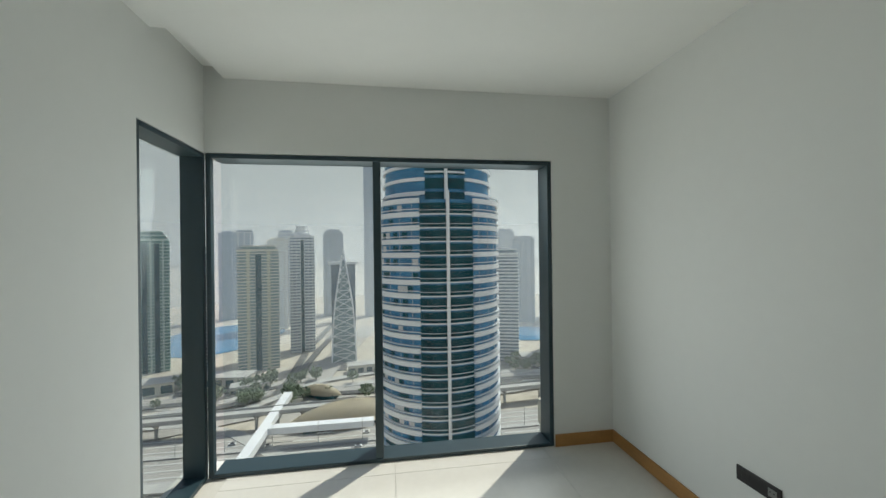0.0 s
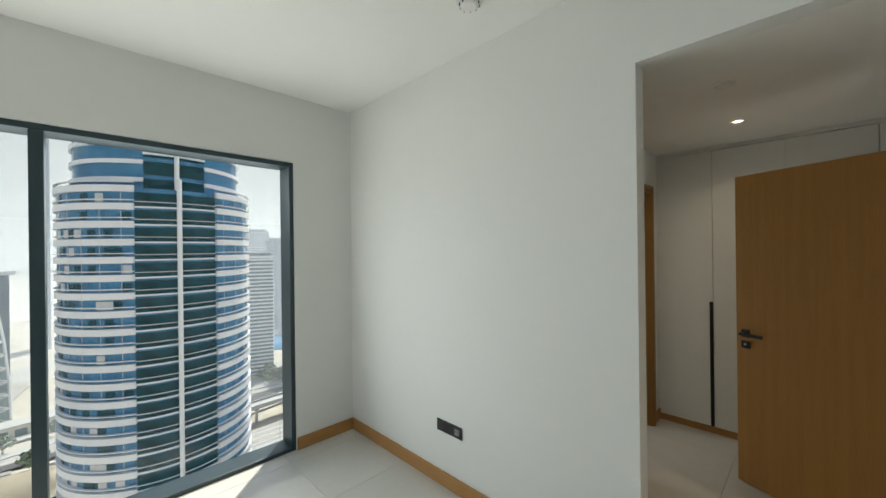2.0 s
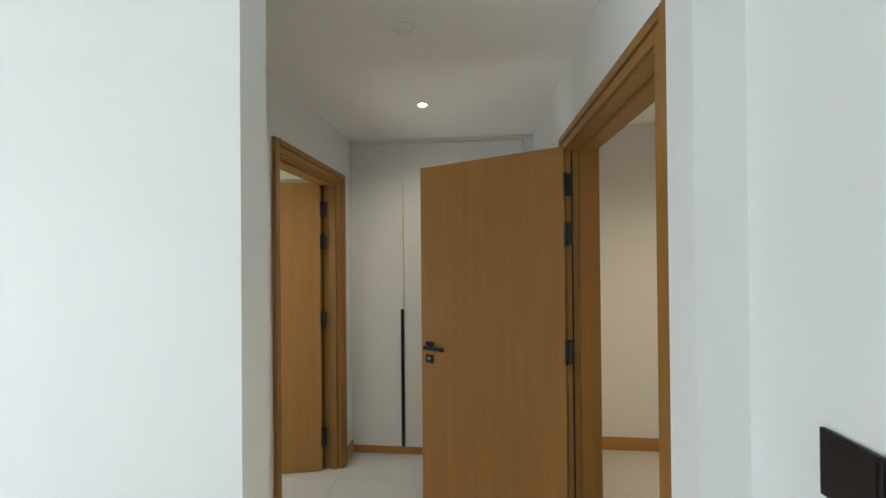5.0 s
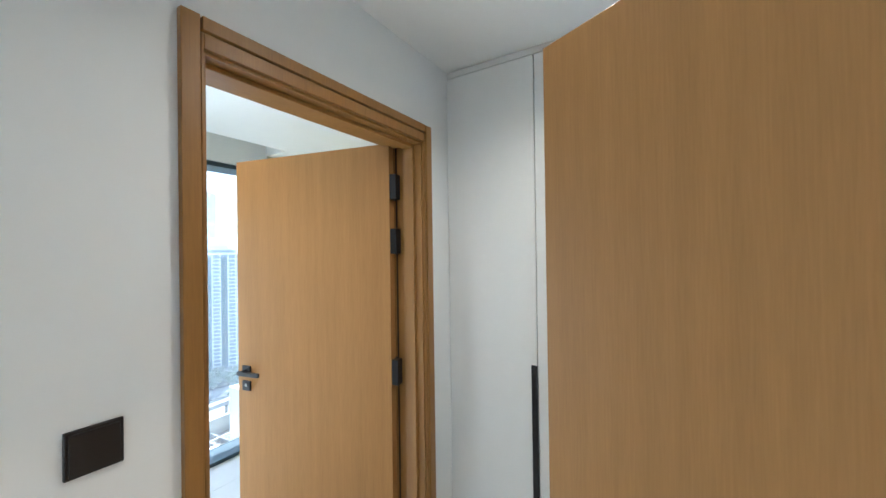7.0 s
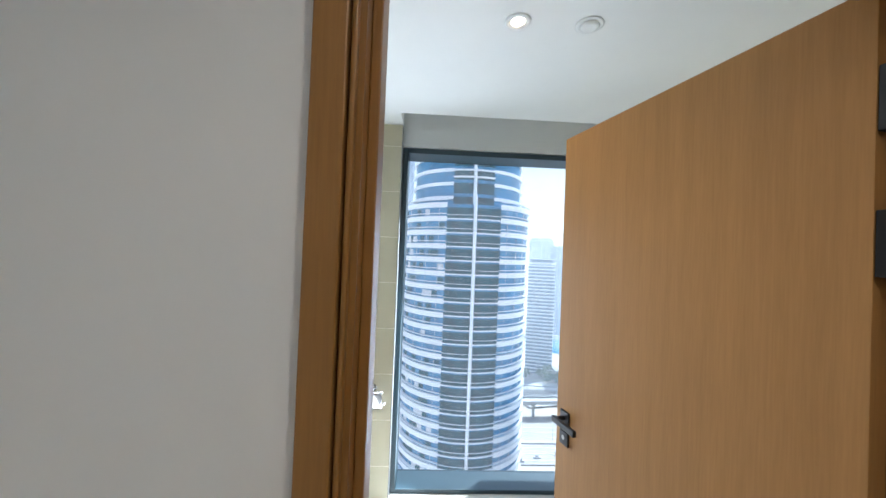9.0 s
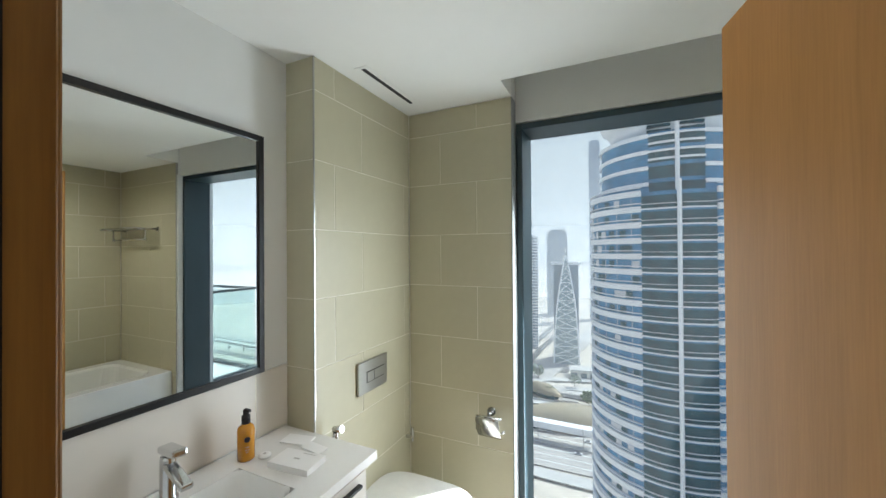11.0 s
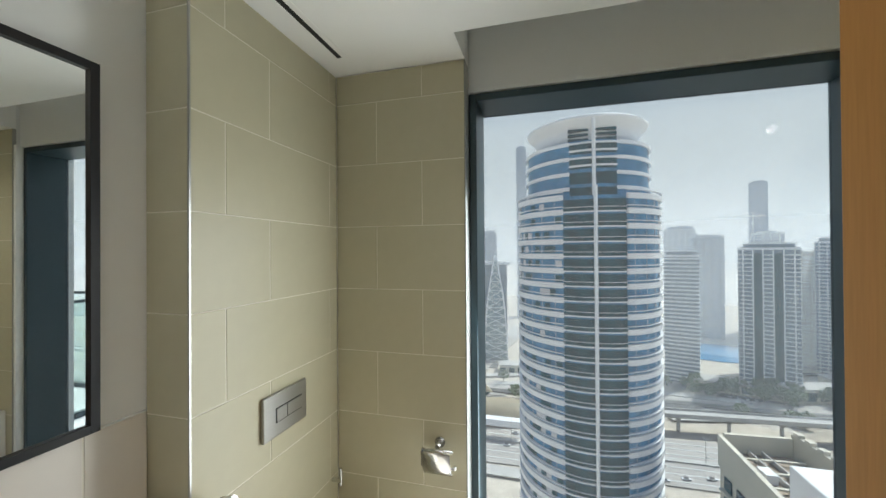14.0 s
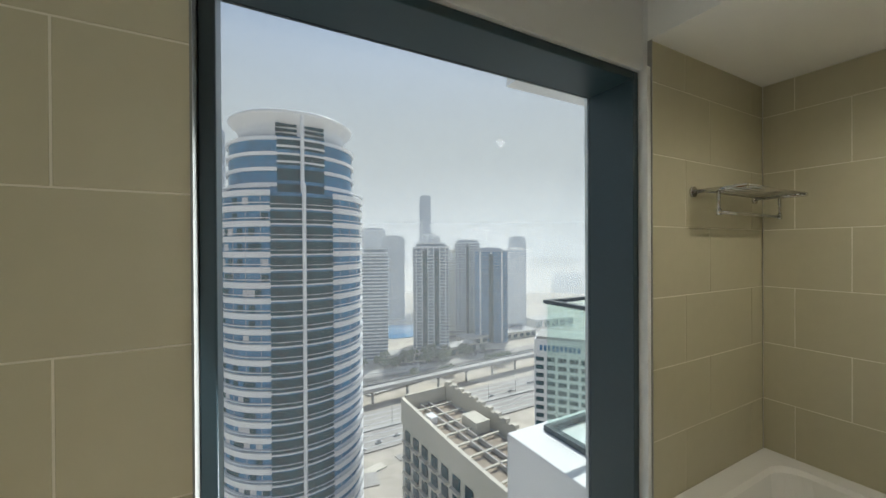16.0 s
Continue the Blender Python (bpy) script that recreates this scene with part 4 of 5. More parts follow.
ASPH = mat("dark_asphalt", (0.10, 0.10, 0.10), 0.9, var=0.2, scale=0.05)
for k, a in enumerate(((-150, 345, 60, 22, 12, 2), (165, 345, 50, 24, -14, 2), (250, 352, 56, 22, -20, 2), (-215, 372, 46, 20, 20, 2), (-60, 392, 34, 16, 5, 1))):
    car_park(*a, k + 1)
for k, pts in enumerate(([(-420, 318), (-260, 312), (-150, 322), (-88, 352), (-84, 470), (-70, 640)], [(-96, 300), (-92, 360), (-98, 470), (-90, 640)], [(-400, 292), (-250, 292), (-150, 300), (-100, 322), (-40, 322), (120, 322)],
                        [(60, 332), (180, 328), (330, 334), (700, 350)], [(150, 400), (215, 432), (330, 440), (480, 470)])):
    strip("road_slip", pts, 8, GZ + 1.3 + 0.1 * k, ASPH, "dark asphalt street between the towers", "road")
for k in range(24):
    x = -260 + k * 27
    t = thing("lamp_post", "thin grey highway lamp post with two arms", "street lamp", (x, 240 + x * 0.012, GZ + 1.6), group="highway lamp posts")
    bm = bmesh.new()
    cyl(bm, (0, 0, 0), (0, 0, 12), 0.22, 0.12, seg=6)
    part("post", bm, CONC, t)
    for q in (-1, 1):
        bm = bmesh.new()
        cyl(bm, (0, 0, 11.8), (0, q * 3, 12.6), 0.12, 0.1, seg=5), box(bm, -0.3, 0.3, *sorted((q * 2.6, q * 4)), 12.5, 12.75)
        part("lamp_arm", bm, CONC, t)


def tree(x, y, s, i):
    t = thing("tree", "small green street tree among the towers", "tree", (x, y, GZ), i * 40, group="street trees")
    bm = bmesh.new()
    cyl(bm, (0, 0, 0), (0, 0, 2.6 * s), 0.25 * s, 0.12 * s, seg=6)
    for k in range(4):
        a = k * 1.6 + i
        cyl(bm, (0, 0, 1.8 * s), (1.3 * s * math.cos(a), 1.3 * s * math.sin(a), 3.4 * s), 0.1 * s, 0.04 * s, seg=5)
    part("trunk", bm, OLIVE, t)
    r = random.Random(i)
    bm = bmesh.new()
    for k in range(60):
        a, q, z = r.uniform(0, 6.3), r.uniform(0.2, 1) ** 0.5 * 2.2 * s, r.uniform(2.2, 5) * s
        m = Matrix.Translation((q * math.cos(a) * (1.2 - abs(z / s - 3.4) * 0.35), q * math.sin(a) * (1.2 - abs(z / s - 3.4) * 0.35), z)) @ Euler((r.uniform(0, 3), r.uniform(0, 3), 0)).to_matrix().to_4x4()
        bmesh.ops.create_cone(bm, cap_ends=True, segments=4, radius1=0.55 * s, radius2=0.15 * s, depth=0.35 * s, matrix=m)
    part("crown", bm, LEAF, t)
    return t


kinds = [tree(135 + i * 9, 356 + i * 3, 1.6 + 0.3 * i, i) for i in range(4)]
rnd = random.Random(11)
for i in range(110):
    x, y = rnd.choice(((rnd.gauss(160, 30), rnd.gauss(368, 9)), (rnd.uniform(-260, 340), rnd.gauss(312, 5)), (rnd.gauss(-110, 40), rnd.gauss(352, 10)), (rnd.gauss(190, 20), rnd.gauss(352, 6))))
    copy_thing(kinds[i % 4], pose(x, y, GZ, 0, 0, i * 57))


def crane(x, y, h, turn):
    t = thing("tower_crane", "thin far tower crane on the skyline", "crane", (x, y, GZ), turn, group="tower cranes")
    bm = bmesh.new()
    cyl(bm, (0, 0, 0), (0, 0, h), 1.0, 0.8, seg=4)
    part("mast", bm, HAZEG, t)
    bm = bmesh.new()
    cyl(bm, (-14, 0, h - 6), (45, 0, h - 6), 0.8, 0.5, seg=4)
    part("jib", bm, HAZEG, t)
    bm = bmesh.new()
    cyl(bm, (0, 0, h), (40, 0, h - 5.5), 0.25, seg=4), cyl(bm, (0, 0, h), (-13, 0, h - 5.5), 0.25, seg=4)
    part("stay", bm, HAZEG, t)


crane(300, 640, 176, 160)
crane(420, 600, 160, 200)


# ---- bathroom ----
def vanity():
    t = thing("vanity_unit", "wall-hung vanity with pale front and dark edge under the worktop", "vanity", (0, 0, 0))
    part("cabinet_body", bx(XM + 0.014, 2.655, 1.17, 2.17, 0.42, 0.735, 0.002), BASE, t, "brown oak cabinet")
    part("front_rail", bx(2.625, 2.655, 1.17, 2.15, 0.737, 0.845, 0.002), BASE, t)
    for a, b in ((1.17, 1.19), (2.152, 2.17)):
        part("end_panel", bx(XM + 0.014, 2.623, a, b, 0.737, 0.845, 0.002), BASE, t)
    for a, b in ((1.175, 1.665), (1.675, 2.165)):
        d = part("drawer_front", bx(2.657, 2.675, a, b, 0.425, 0.82, 0.002), SPLASH, t)
        part("handle", bx(2.676, 2.695, (a + b) / 2 + 0.1, (a + b) / 2 + 0.2, 0.78, 0.792, 0.002), BLACK, d)


def worktop():
    # slab built round the bowl's opening
    y0, y1, x0, x1, z0, z1 = YD + 0.01, 2.2, XM + 0.013, 2.70, 0.848, 0.88
    a0, a1, b0, b1 = 2.33, 2.60, 1.40, 1.90
    bm = bmesh.new()
    box(bm, x0, a0, y0, y1, z0, z1), box(bm, a1, x1, y0, y1, z0, z1), box(bm, a0, a1, y0, b0, z0, z1), box(bm, a0, a1, b1, y1, z0, z1)
    t = tagged(part("worktop", bm, STONE), "white stone vanity worktop with an undermounted basin opening", "worktop")
    s = thing("washbasin", "white rectangular undermounted washbasin with rounded corners", "washbasin")

    def ring(inset, z, r, n=5):
        pts = []
        for cx, cy, st in ((a1 - inset - r, b1 - inset - r, 0), (a0 + inset + r, b1 - inset - r, 90), (a0 + inset + r, b0 + inset + r, 180), (a1 - inset - r, b0 + inset + r, 270)):
            for i in range(n):
                an = radians(st + 90 * i / (n - 1))
                pts.append((cx + r * math.cos(an), cy + r * math.sin(an), z))
        return pts

    bm = bmesh.new()
    loops = [[bm.verts.new(p) for p in ring(i, z, r)] for i, z, r in ((-0.004, 0.8799, 0.05), (0.004, 0.87, 0.055), (0.012, 0.82, 0.06), (0.03, 0.765, 0.07), (0.08, 0.75, 0.05))]
    for p, q in zip(loops, loops[1:]):
        for i in range(len(p)):
            bm.faces.new((p[i], p[(i + 1) % len(p)], q[(i + 1) % len(p)], q[i]))
    bm.faces.new(loops[-1])
    part("bowl", bm, CERAM, s, smooth=True)
    bm = bmesh.new()
    lathe(bm, ((0.03, 0.7505), (0.03, 0.754), (0.02, 0.756)), 2.465, 1.65)
    part("waste", bm, CHROME, s, "chrome waste", smooth=True)
    bm = bmesh.new()
    cyl(bm, (2.344, 1.65, 0.83), (2.350, 1.65, 0.83), 0.012)
    part("overflow", bm, CHROME, s)


def tap():
    t = thing("basin_mixer", "chrome single-lever basin mixer tap", "tap", (2.285, 1.70, 0.88), -8)
    bm = bmesh.new()
    lathe(bm, ((0.027, 0.0005), (0.027, 0.006), (0.022, 0.012), (0.0215, 0.125), (0.020, 0.135)))
    part("body", bm, CHROME, t, smooth=True)
    bm = bmesh.new()
    box(bm, -0.005, 0.125, -0.018, 0.018, -0.009, 0.011, 0.006)
    bmesh.ops.transform(bm, matrix=Matrix.Translation((0.008, 0, 0.108)) @ Matrix.Rotation(radians(14), 4, "Y"), verts=bm.verts)
    part("spout", bm, CHROME, t)
    bm = bmesh.new()
    box(bm, -0.024, 0.085, -0.021, 0.021, -0.008, 0.014, 0.006)
    bmesh.ops.transform(bm, matrix=Matrix.Translation((0.0, 0, 0.15)) @ Matrix.Rotation(radians(-7), 4, "Y"), verts=bm.verts)
    part("lever", bm, CHROME, t)
    bm = bmesh.new()
    cyl(bm, (-0.02, 0, 0.085), (-0.045, 0, 0.085), 0.003, seg=8)
    part("lift_rod", bm, CHROME, t)


def bottle():
    t = thing("soap_bottle", "amber liquid soap bottle with a black pump cap on the worktop", "bottle", (2.30, 1.95, 0.88))
    bm = bmesh.new()
    lathe(bm, ((0.026, 0.0005), (0.029, 0.004), (0.029, 0.105), (0.026, 0.118), (0.016, 0.126), (0.013, 0.130)))
    part("flask", bm, AMBER, t, smooth=True)
    bm = bmesh.new()
    lathe(bm, ((0.015, 0.1305), (0.015, 0.158), (0.010, 0.160), (0.010, 0.178), (0.008, 0.180)))
    part("cap", bm, BLACK, t, "black pump cap", smooth=True)
    bm = bmesh.new()
    box(bm, -0.006, 0.022, -0.006, 0.006, 0.172, 0.182, 0.002)
    part("nozzle", bm, BLACK, t)
    # round mark and plain bars of print
    c = math.cos
    bm = bmesh.new()
    cyl(bm, (0.0285 * c(0.5), -0.0285 * math.sin(0.5), 0.08), (0.0298 * c(0.5), -0.0298 * math.sin(0.5), 0.08), 0.010, seg=16)
    part("label_mark", bm, BLACK, t)
    for i, w in enumerate((0.012, 0.016, 0.010)):
        bm = bmesh.new()
        box(bm, 0.0288, 0.0294, -w / 2, w / 2, 0.052 - i * 0.009, 0.054 - i * 0.009)
        bmesh.ops.rotate(bm, verts=bm.verts, matrix=Matrix.Rotation(-0.5, 3, "Z"))
        part("print_bar", bm, INK, t)


def toiletries():
    t = thing("soap_bar", "small round white wrapped soap", "soap", (2.355, 1.985, 0.88))
    bm = bmesh.new()
    lathe(bm, ((0.014, 0.0005), (0.022, 0.005), (0.022, 0.010), (0.014, 0.015)))
    part("wrapper", bm, PAPER, t, smooth=True)
    part("seal", bx(-0.006, 0.006, -0.005, 0.005, 0.0145, 0.0155), INK, t)
    t = thing("amenity_box", "flat white card box with faint print on the worktop", "box", (2.50, 2.0, 0.88), 6)
    part("carton", bx(-0.085, 0.085, -0.05, 0.05, 0.0005, 0.022, 0.0015), PAPER, t)
    part("print_bar", bx(-0.012, 0.012, -0.003, 0.003, 0.0222, 0.0228), INK, t)
    part("tear_strip", bx(0.0, 0.05, 0.035, 0.037, 0.0222, 0.0228), INK, t)
    t = thing("sachet", "flat white paper sachet lying on the worktop", "sachet", (2.37, 2.125, 0.88), 12)
    bm = bmesh.new()
    box(bm, -0.06, 0.06, -0.035, 0.035, 0.0005, 0.006, 0.002)
    part("pouch", bm, PAPER, t)
    t = thing("sachet", "small white paper sachet beside the card box", "sachet", (2.475, 2.105, 0.88), -6)
    part("pouch", bx(-0.05, 0.05, -0.025, 0.025, 0.0005, 0.007, 0.002), PAPER, t)


vanity()
worktop()
tap()
bottle()
toiletries()


def mirror():
    t = thing("wall_mirror", "large mirror in a thin black frame over the worktop", "mirror", (0, 0, 0))
    x, y0, y1, z0, z1, w = XM + 0.001, 1.22, 2.09, 1.145, 2.107, 0.022
    part("mirror_glass", bx(x, x + 0.014, y0 + w, y1 - w, z0 + w, z1 - w), MIRROR, t, "silvered mirror glass")
    for a in ((y0, y0 + w, z0, z1), (y1 - w, y1, z0, z1), (y0 + w, y1 - w, z0, z0 + w), (y0 + w, y1 - w, z1 - w, z1)):
        part("frame_bar", bx(x, x + 0.024, a[0], a[1], a[2], a[3], 0.001), BLACK, t)


mirror()


def toilet():
    t = thing("toilet", "white wall-hung toilet with its seat lid closed", "toilet", (2.366, 2.62, 0))

    def shape(s, z, length=0.53, n=28):
        pts = []
        for i in range(n):
            a = 2 * math.pi * i / n
            cx = math.cos(a)
            x = length * (0.5 + 0.5 * math.copysign(abs(cx) ** 0.55, cx))
            y = 0.18 * math.copysign(abs(math.sin(a)) ** 0.62, math.sin(a))
            pts.append((0.004 + x * (0.97 + 0.03 * s) * s ** 0.3, y * s, z))
        return pts

    def hull(rings, name, m):
        bm = bmesh.new()
        ls = [[bm.verts.new(p) for p in r] for r in rings]
        for p, q in zip(ls, ls[1:]):
            for i in range(len(p)):
                bm.faces.new((p[i], p[(i + 1) % len(p)], q[(i + 1) % len(p)], q[i]))
        bm.faces.new(ls[0][::-1]), bm.faces.new(ls[-1])
        return part(name, bm, m, t, smooth=True)

    hull([shape(0.55, 0.10, 0.40), shape(0.72, 0.18, 0.47), shape(0.96, 0.34), shape(1.0, 0.385)], "bowl", CERAM)
    hull([shape(1.0, 0.388), shape(1.0, 0.40)], "seat", PLASTW)
    hull([shape(1.0, 0.403), shape(1.01, 0.412), shape(0.97, 0.425)], "lid", PLASTW)


toilet()
t = thing("flush_plate", "brushed steel flush plate with two buttons", "flush plate", (2.368, 2.618, 1.0), 90)
part("plate", bx(-0.123, 0.123, -0.014, -0.001, -0.08, 0.08, 0.003), STEEL, t)
part("button_gap", bx(-0.062, 0.09, -0.0142, -0.0135, -0.03, 0.026), BLACK, t)
part("small_button", bx(-0.058, -0.002, -0.0175, -0.0144, -0.026, 0.022, 0.001), STEEL, t)
part("large_button", bx(0.002, 0.086, -0.0175, -0.0144, -0.026, 0.022, 0.001), STEEL, t)

t = thing("bidet_spray", "chrome hand bidet spray hanging on the tiled wall", "bidet spray", (2.368, 2.29, 0.815))
bm = bmesh.new()
cyl(bm, (0.0, 0, -0.03), (0.045, 0, -0.03), 0.009)
box(bm, 0.02, 0.05, -0.014, 0.014, -0.045, -0.02, 0.003)
part("holder", bm, CHROME, t)
bm = bmesh.new()
cyl(bm, (0.040, 0, -0.10), (0.050, 0, 0.035), 0.011, 0.013)
part("grip", bm, CHROME, t, smooth=True)
bm = bmesh.new()
cyl(bm, (0.040, 0, 0.045), (0.085, 0, 0.055), 0.013, 0.015)
part("spray_head", bm, CHROME, t, smooth=True)
bm = bmesh.new()
for i in range(12):
    a, b = i / 12, (i + 1) / 12
    q = lambda s: (0.04 - 0.02 * math.sin(s * 3.1), 0.12 * s, -0.10 - 0.42 * math.sin(s * 2.6) * 0.9)
    cyl(bm, q(a), q(b), 0.006, seg=8)
part("hose", bm, STEEL, t, smooth=True)
t = thing("angle_valve", "small chrome valve stem low on the tiled wall", "valve", (2.366, 2.96, 0.52))
bm = bmesh.new()
cyl(bm, (0.001, 0, 0), (0.05, 0, 0), 0.009), cyl(bm, (0.045, 0, -0.02), (0.045, 0, 0.06), 0.007)
part("stem", bm, CHROME, t)

t = thing("toilet_roll_holder", "chrome toilet roll holder with a curved cover", "roll holder", (2.89, TY, 0.708))
bm = bmesh.new()
cyl(bm, (0, -0.001, 0.035), (0, -0.012, 0.035), 0.024), cyl(bm, (0, -0.012, 0.035), (0, -0.055, 0.035), 0.010)
part("rose", bm, CHROME, t, smooth=True)
bm = bmesh.new()
for i in range(8):
    a0, a1 = radians(100 - 14 * i), radians(100 - 14 * (i + 1))
    p = [(s, -0.05 - 0.055 * math.sin(a) * 0.75 , -0.03 + 0.06 * math.sin(a) - (0.05 * math.cos(a) if a < 1.57 else 0)) for a in (a0, a1) for s in (-0.065, 0.065)]
    v = [bm.verts.new(c) for c in (p[0], p[1], p[3], p[2])]
    bm.faces.new(v)
bmesh.ops.remove_doubles(bm, verts=bm.verts, dist=0.0005)
bmesh.ops.solidify(bm, geom=bm.faces[:], thickness=0.002)
part("cover", bm, CHROME, t, smooth=True)
bm = bmesh.new()
cyl(bm, (-0.07, -0.055, 0.02), (0.07, -0.055, 0.02), 0.006), cyl(bm, (-0.07, -0.055, 0.02), (-0.07, -0.06, -0.05), 0.005), cyl(bm, (-0.07, -0.06, -0.05), (0.08, -0.06, -0.05), 0.005)
cyl(bm, (0.08, -0.06, -0.05), (0.08, -0.06, -0.035), 0.007)
part("bar", bm, CHROME, t, smooth=True)

t = thing("air_slot", "black linear air slot in a white ceiling trim", "air vent", (2.482, 2.63, ZL))
part("slot", bx(-0.011, 0.011, -0.22, 0.22, -0.003, -0.0005), BLACK, t)
for a in (-0.035, 0.012):
    part("trim_bar", bx(a, a + 0.023, -0.24, 0.24, -0.004, -0.0005, 0.001), CEIL, t)
for a in (-0.24, 0.2205):
    part("trim_end", bx(-0.0115, 0.0115, a, a + 0.0195, -0.004, -0.0005, 0.001), CEIL, t)

downlight(3.495, 1.871, ZL)
downlight(2.95, 1.5, ZL)
downlight(4.9, 2.15, ZL)
spot("downlight_beam", 3.495, 1.871, ZL - 0.02, 1.6)
spot("downlight_beam", 2.95, 1.5, ZL - 0.02, 4.5, 150, (1.0, 0.88, 0.76))
spot("downlight_beam", 4.9, 2.15, ZL - 0.02, 19.0, 165, (1.0, 0.94, 0.80))
detector(3.752, 1.862, ZL, "flat white round ceiling speaker", 0.05, 0.014)


def bathtub():
    t = thing("bathtub", "white built-in bathtub with a plain front panel", "bathtub")
    x0, x1, y0, y1, z = 4.66, XE - 0.002, 1.32, 3.06, 0.54
    bm = bmesh.new()
    outer = [(x0, y0), (x1, y0), (x1, y1), (x0, y1)]
    rings = []
    for i, zz, r in ((0.0, 0, 0.002), (0.0, z - 0.006, 0.004), (0.006, z, 0.008), (0.10, z, 0.10), (0.115, z - 0.02, 0.11), (0.16, z - 0.3, 0.14), (0.22, z - 0.4, 0.16)):
        pts = []
        for cx, cy, st in ((x1 - i - r, y1 - i - r, 0), (x0 + i + r, y1 - i - r, 90), (x0 + i + r, y0 + i + r, 180), (x1 - i - r, y0 + i + r, 270)):
            for k in range(6):
                an = radians(st + 18 * k)
                pts.append(bm.verts.new((cx + r * math.cos(an), cy + r * math.sin(an), zz)))
        rings.append(pts)
    for p, q in zip(rings, rings[1:]):
        for i in range(len(p)):
            bm.faces.new((p[i], p[(i + 1) % len(p)], q[(i + 1) % len(p)], q[i]))
    bm.faces.new(rings[-1])
    part("tub", bm, CERAM, t, smooth=False)
    bm = bmesh.new()
    lathe(bm, ((0.03, 0.1405), (0.03, 0.146)), 5.1, 1.65)
    part("waste", bm, CHROME, t)


bathtub()


def towel_rack():
    t = thing("towel_rack", "chrome towel shelf with a hanging rail over the bath", "towel rack", (4.885, 3.06, 1.865))
    W, D = 0.575, 0.21
    for x in (0.0, W):
        bm = bmesh.new()
        cyl(bm, (x, 0.0, 0), (x, -0.010, 0), 0.024), cyl(bm, (x, -0.008, 0), (x, -D, 0), 0.009)
        part("bracket", bm, CHROME, t, smooth=True)
        bm = bmesh.new()
        cyl(bm, (x, -D / 2, 0), (x, -D / 2, -0.10), 0.007)
        cyl(bm, (x, -D / 2, -0.085), (x, -D / 2, -0.112), 0.010)
        part("drop", bm, CHROME, t, smooth=True)
    for k in range(6):
        y = -0.03 - k * (D - 0.04) / 5
        bm = bmesh.new()
        cyl(bm, (0.0, y, 0.004), (W, y, 0.004), 0.007, seg=10)
        part("bar", bm, CHROME, t, smooth=True)
    bm = bmesh.new()
    cyl(bm, (0, -D / 2, -0.10), (W, -D / 2, -0.10), 0.007)
    part("hanging_rail", bm, CHROME, t, smooth=True)


towel_rack()

# ---- tiles, pieces of the walls and floors ----
def tile_mesh(name, w, h, material, th=0.012, gap=0.004):
    bm = bmesh.new()
    a, b, c = w / 2 - gap / 2, h / 2 - gap / 2, 0.0012
    lo = [bm.verts.new(p) for p in ((-a, 0, -b), (a, 0, -b), (a, 0, b), (-a, 0, b))]
    mi = [bm.verts.new(p) for p in ((-a, -th + c, -b), (a, -th + c, -b), (a, -th + c, b), (-a, -th + c, b))]
    hi = [bm.verts.new(p) for p in ((-a + c, -th, -b + c), (a - c, -th, -b + c), (a - c, -th, b - c), (-a + c, -th, b - c))]
    for p, q in ((lo, mi), (mi, hi)):
        for i in range(4):
            bm.faces.new((p[i], p[(i + 1) % 4], q[(i + 1) % 4], q[i]))
    bm.faces.new(hi)
    bmesh.ops.recalc_face_normals(bm, faces=bm.faces)
    me = bpy.data.meshes.new(name)
    bm.to_mesh(me)
    bm.free()
    me.materials.append(material)
    return me


def tiled_wall(name, label, at, turn, u0, u1, z0, z1, first, rowbase, material=TILE, tw=0.6, th=0.3, shift=0.2, backing=TGROUT):
    """Tiles in rows with shifted joints, on a wall that faces -y of its own axes; first: place of a joint in even rows."""
    t = thing(name, label, "wall", at, turn, kind="structure")
    part("grout_bed", bx(u0 + 0.0005, u1 - 0.0005, -0.0105, 0.0, z0, z1), backing, t)
    cache = {}
    k = math.floor((z0 - rowbase) / th)
    while rowbase + k * th < z1 - 0.002:
        a, b = max(z0, rowbase + k * th), min(z1, rowbase + (k + 1) * th)
        k += 1
        if b - a < 0.008:
            continue
        u = first + (shift if k % 2 else 0.0)
        u -= tw * math.ceil((u - u0) / tw)
        while u < u1 - 0.002:
            c, d = max(u0, u), min(u1, u + tw)
            u += tw
            if d - c < 0.008:
                continue
            key = (round(d - c, 3), round(b - a, 3))
            if key not in cache:
                cache[key] = tile_mesh("tile", *key, material)
            piece("tile", cache[key], ((c + d) / 2, 0, (a + b) / 2), t)
    return t


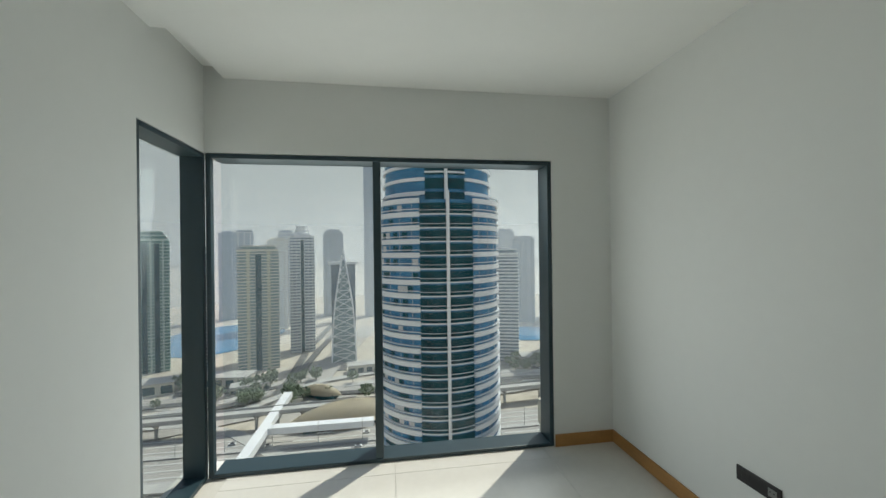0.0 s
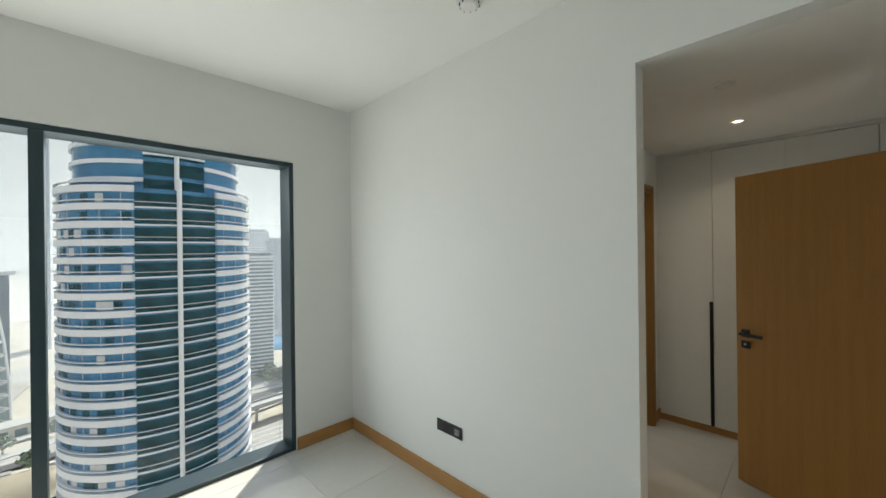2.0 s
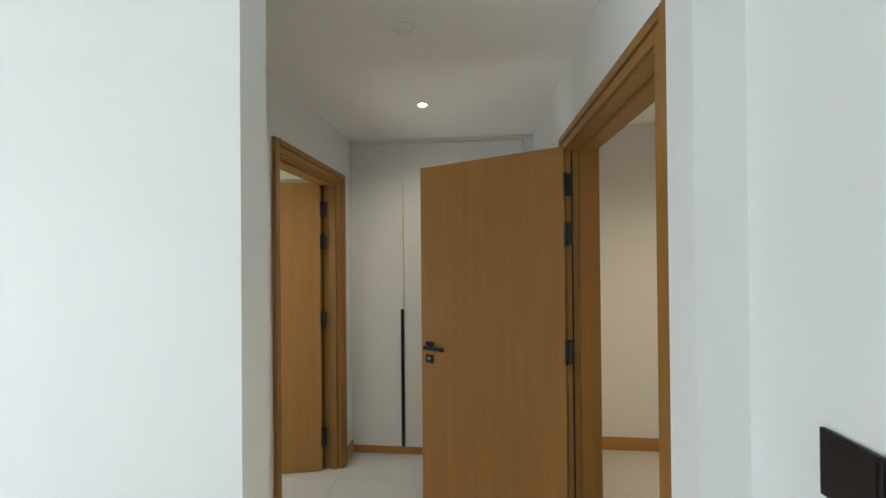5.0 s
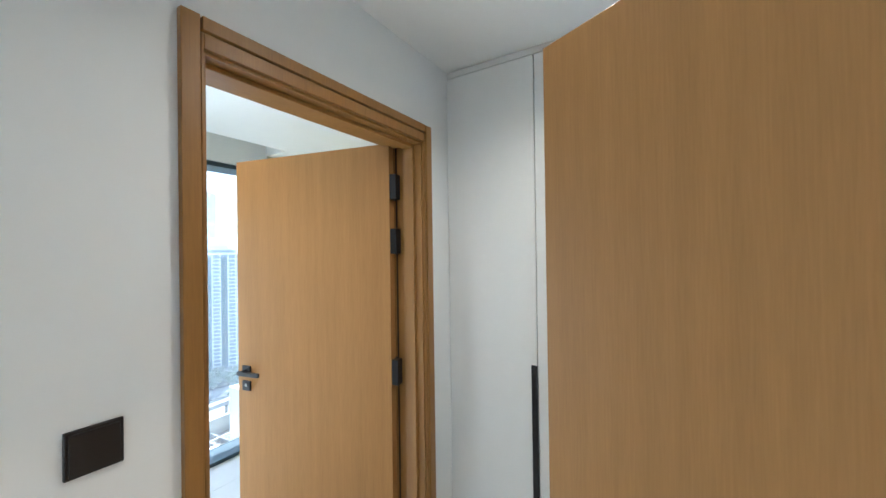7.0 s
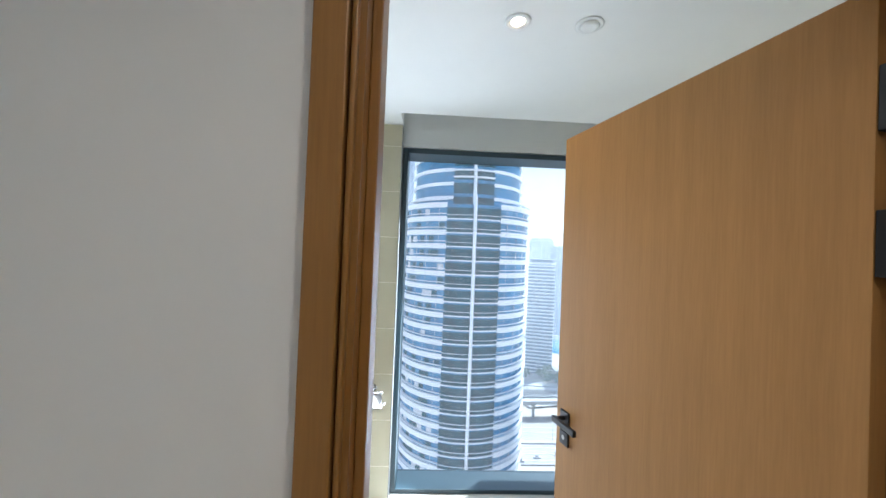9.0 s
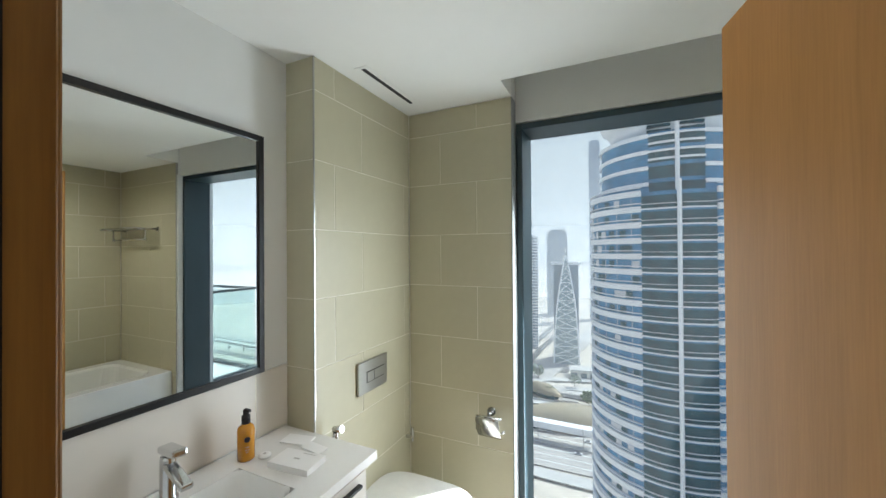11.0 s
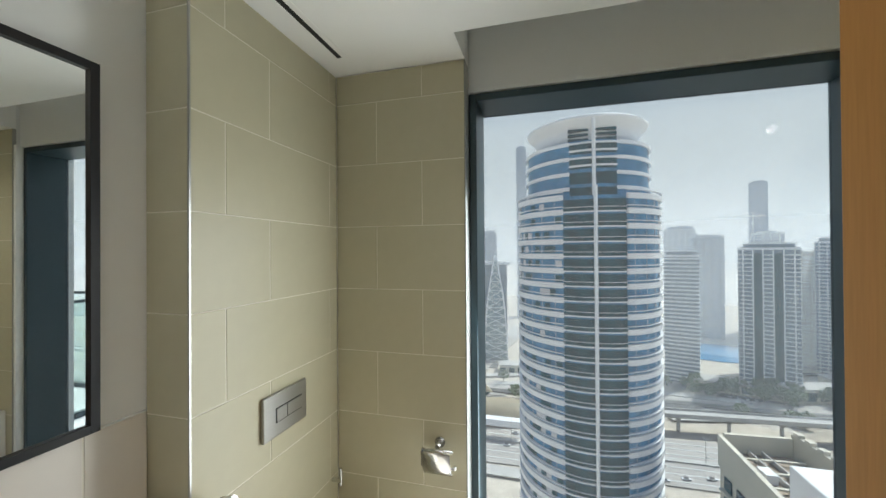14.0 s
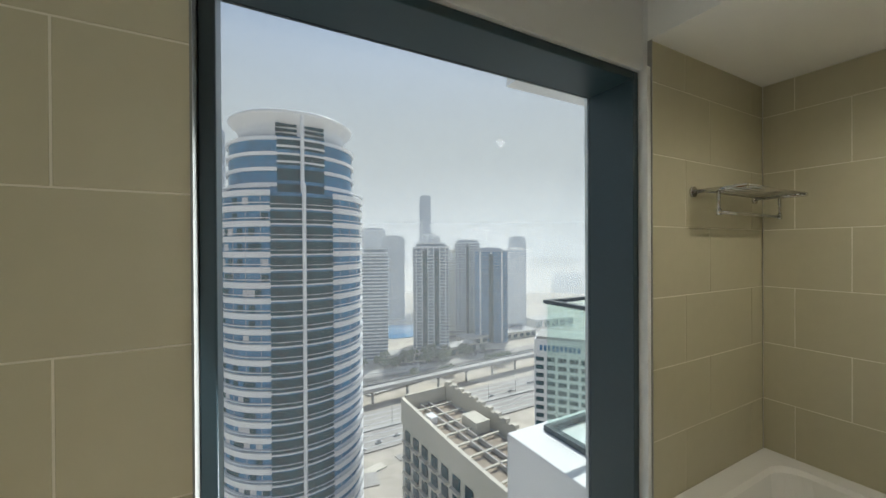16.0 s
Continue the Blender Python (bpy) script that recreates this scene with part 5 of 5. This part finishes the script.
# row joints at 1.43 + 0.3 n
tiled_wall("tiled_wall_window", "beige stone-look tiles beside the bathroom window", (0, TY + 0.012, 0), 0, 2.366, 3.014, 0, ZL - 0.002, 2.809, 1.43, shift=-0.229)
tiled_wall("tiled_box", "beige tiles on the cistern box behind the toilet", (2.354, 0, 0), 90, 2.222, TY, 0, ZL - 0.002, 2.35, 1.43)
tiled_wall("tiled_box_end", "narrow beige tiled end of the cistern box", (0, 2.234, 0), 0, XM + 0.001, 2.364, 0, ZL - 0.002, 2.0, 1.43)
walls("wall_cistern", [(XM, 2.353, 2.235, TY + 0.011, 0, ZL)], "cistern box core")
setting("trim", bx(2.3615, 2.3675, 2.2205, 2.2265, 0, ZL - 0.003), STEEL, "thin steel corner trim of the tiled box", "trim")
# edge trim drawn deep over the reveal; its dark grey tones down overbright light there
setting("trim", bx(3.011, 3.0155, TY - 0.002, TY + 0.084, 0, ZL - 0.003), GREYP, "thin steel edge trim of the tiles", "trim")
tiled_wall("tiled_pier", "beige tiles beside the bath end of the window", (0, 3.073, 0), 0, XT, XE, 0, ZL - 0.002, 4.836, 1.405)
setting("trim", bx(XT - 0.0035, XT - 0.0005, 3.055, 3.075, 0, ZL - 0.003), STEEL, "thin steel edge trim of the tiles", "trim")
tiled_wall("tiled_wall_east", "beige tiles along the bathtub wall", (XE + 0.012, 0, 0), -90, -3.06, -1.155, 0, ZL - 0.002, -2.93, 1.405)
tiled_wall("tiled_wall_south", "beige tiles on the wall beside the bathroom door", (0, YD - 0.001, 0), 180, -XE, -4.02, 0, ZL - 0.002, -5.3, 1.405)
tiled_wall("tiled_splashback", "pale tiles behind the worktop under the mirror", (XM - 0.001, 0, 0), 90, 1.168, 2.218, 0.882, 1.142, 1.46, 0.58, SPLASH, 0.6, 0.6, 0.0)
setting("trim", bx(XM, XM + 0.013, 1.168, 2.218, 1.1425, 1.1445), SEAL, "pale top edge of the splashback", "trim")

cache = {}
for i in range(6):
    for j in range(10):
        xa, ya = -1.15 + 1.2 * i + 0.2, -2.6 + 0.6 * j
        c, d, a, b = max(-1.3, xa), min(5.74, xa + 1.2), max(-2.6, ya), min(3.11, ya + 0.6)
        if d - c < 0.01 or b - a < 0.01:
            continue
        key = (round(d - c, 3), round(b - a, 3))
        if key not in cache:
            cache[key] = tile_mesh("floor_tile", *key, FLOOR, 0.011, 0.002)
        piece("floor_tile", cache[key], ((c + d) / 2, (a + b) / 2, -0.0115), floor_ob, (radians(-90), 0, 0))
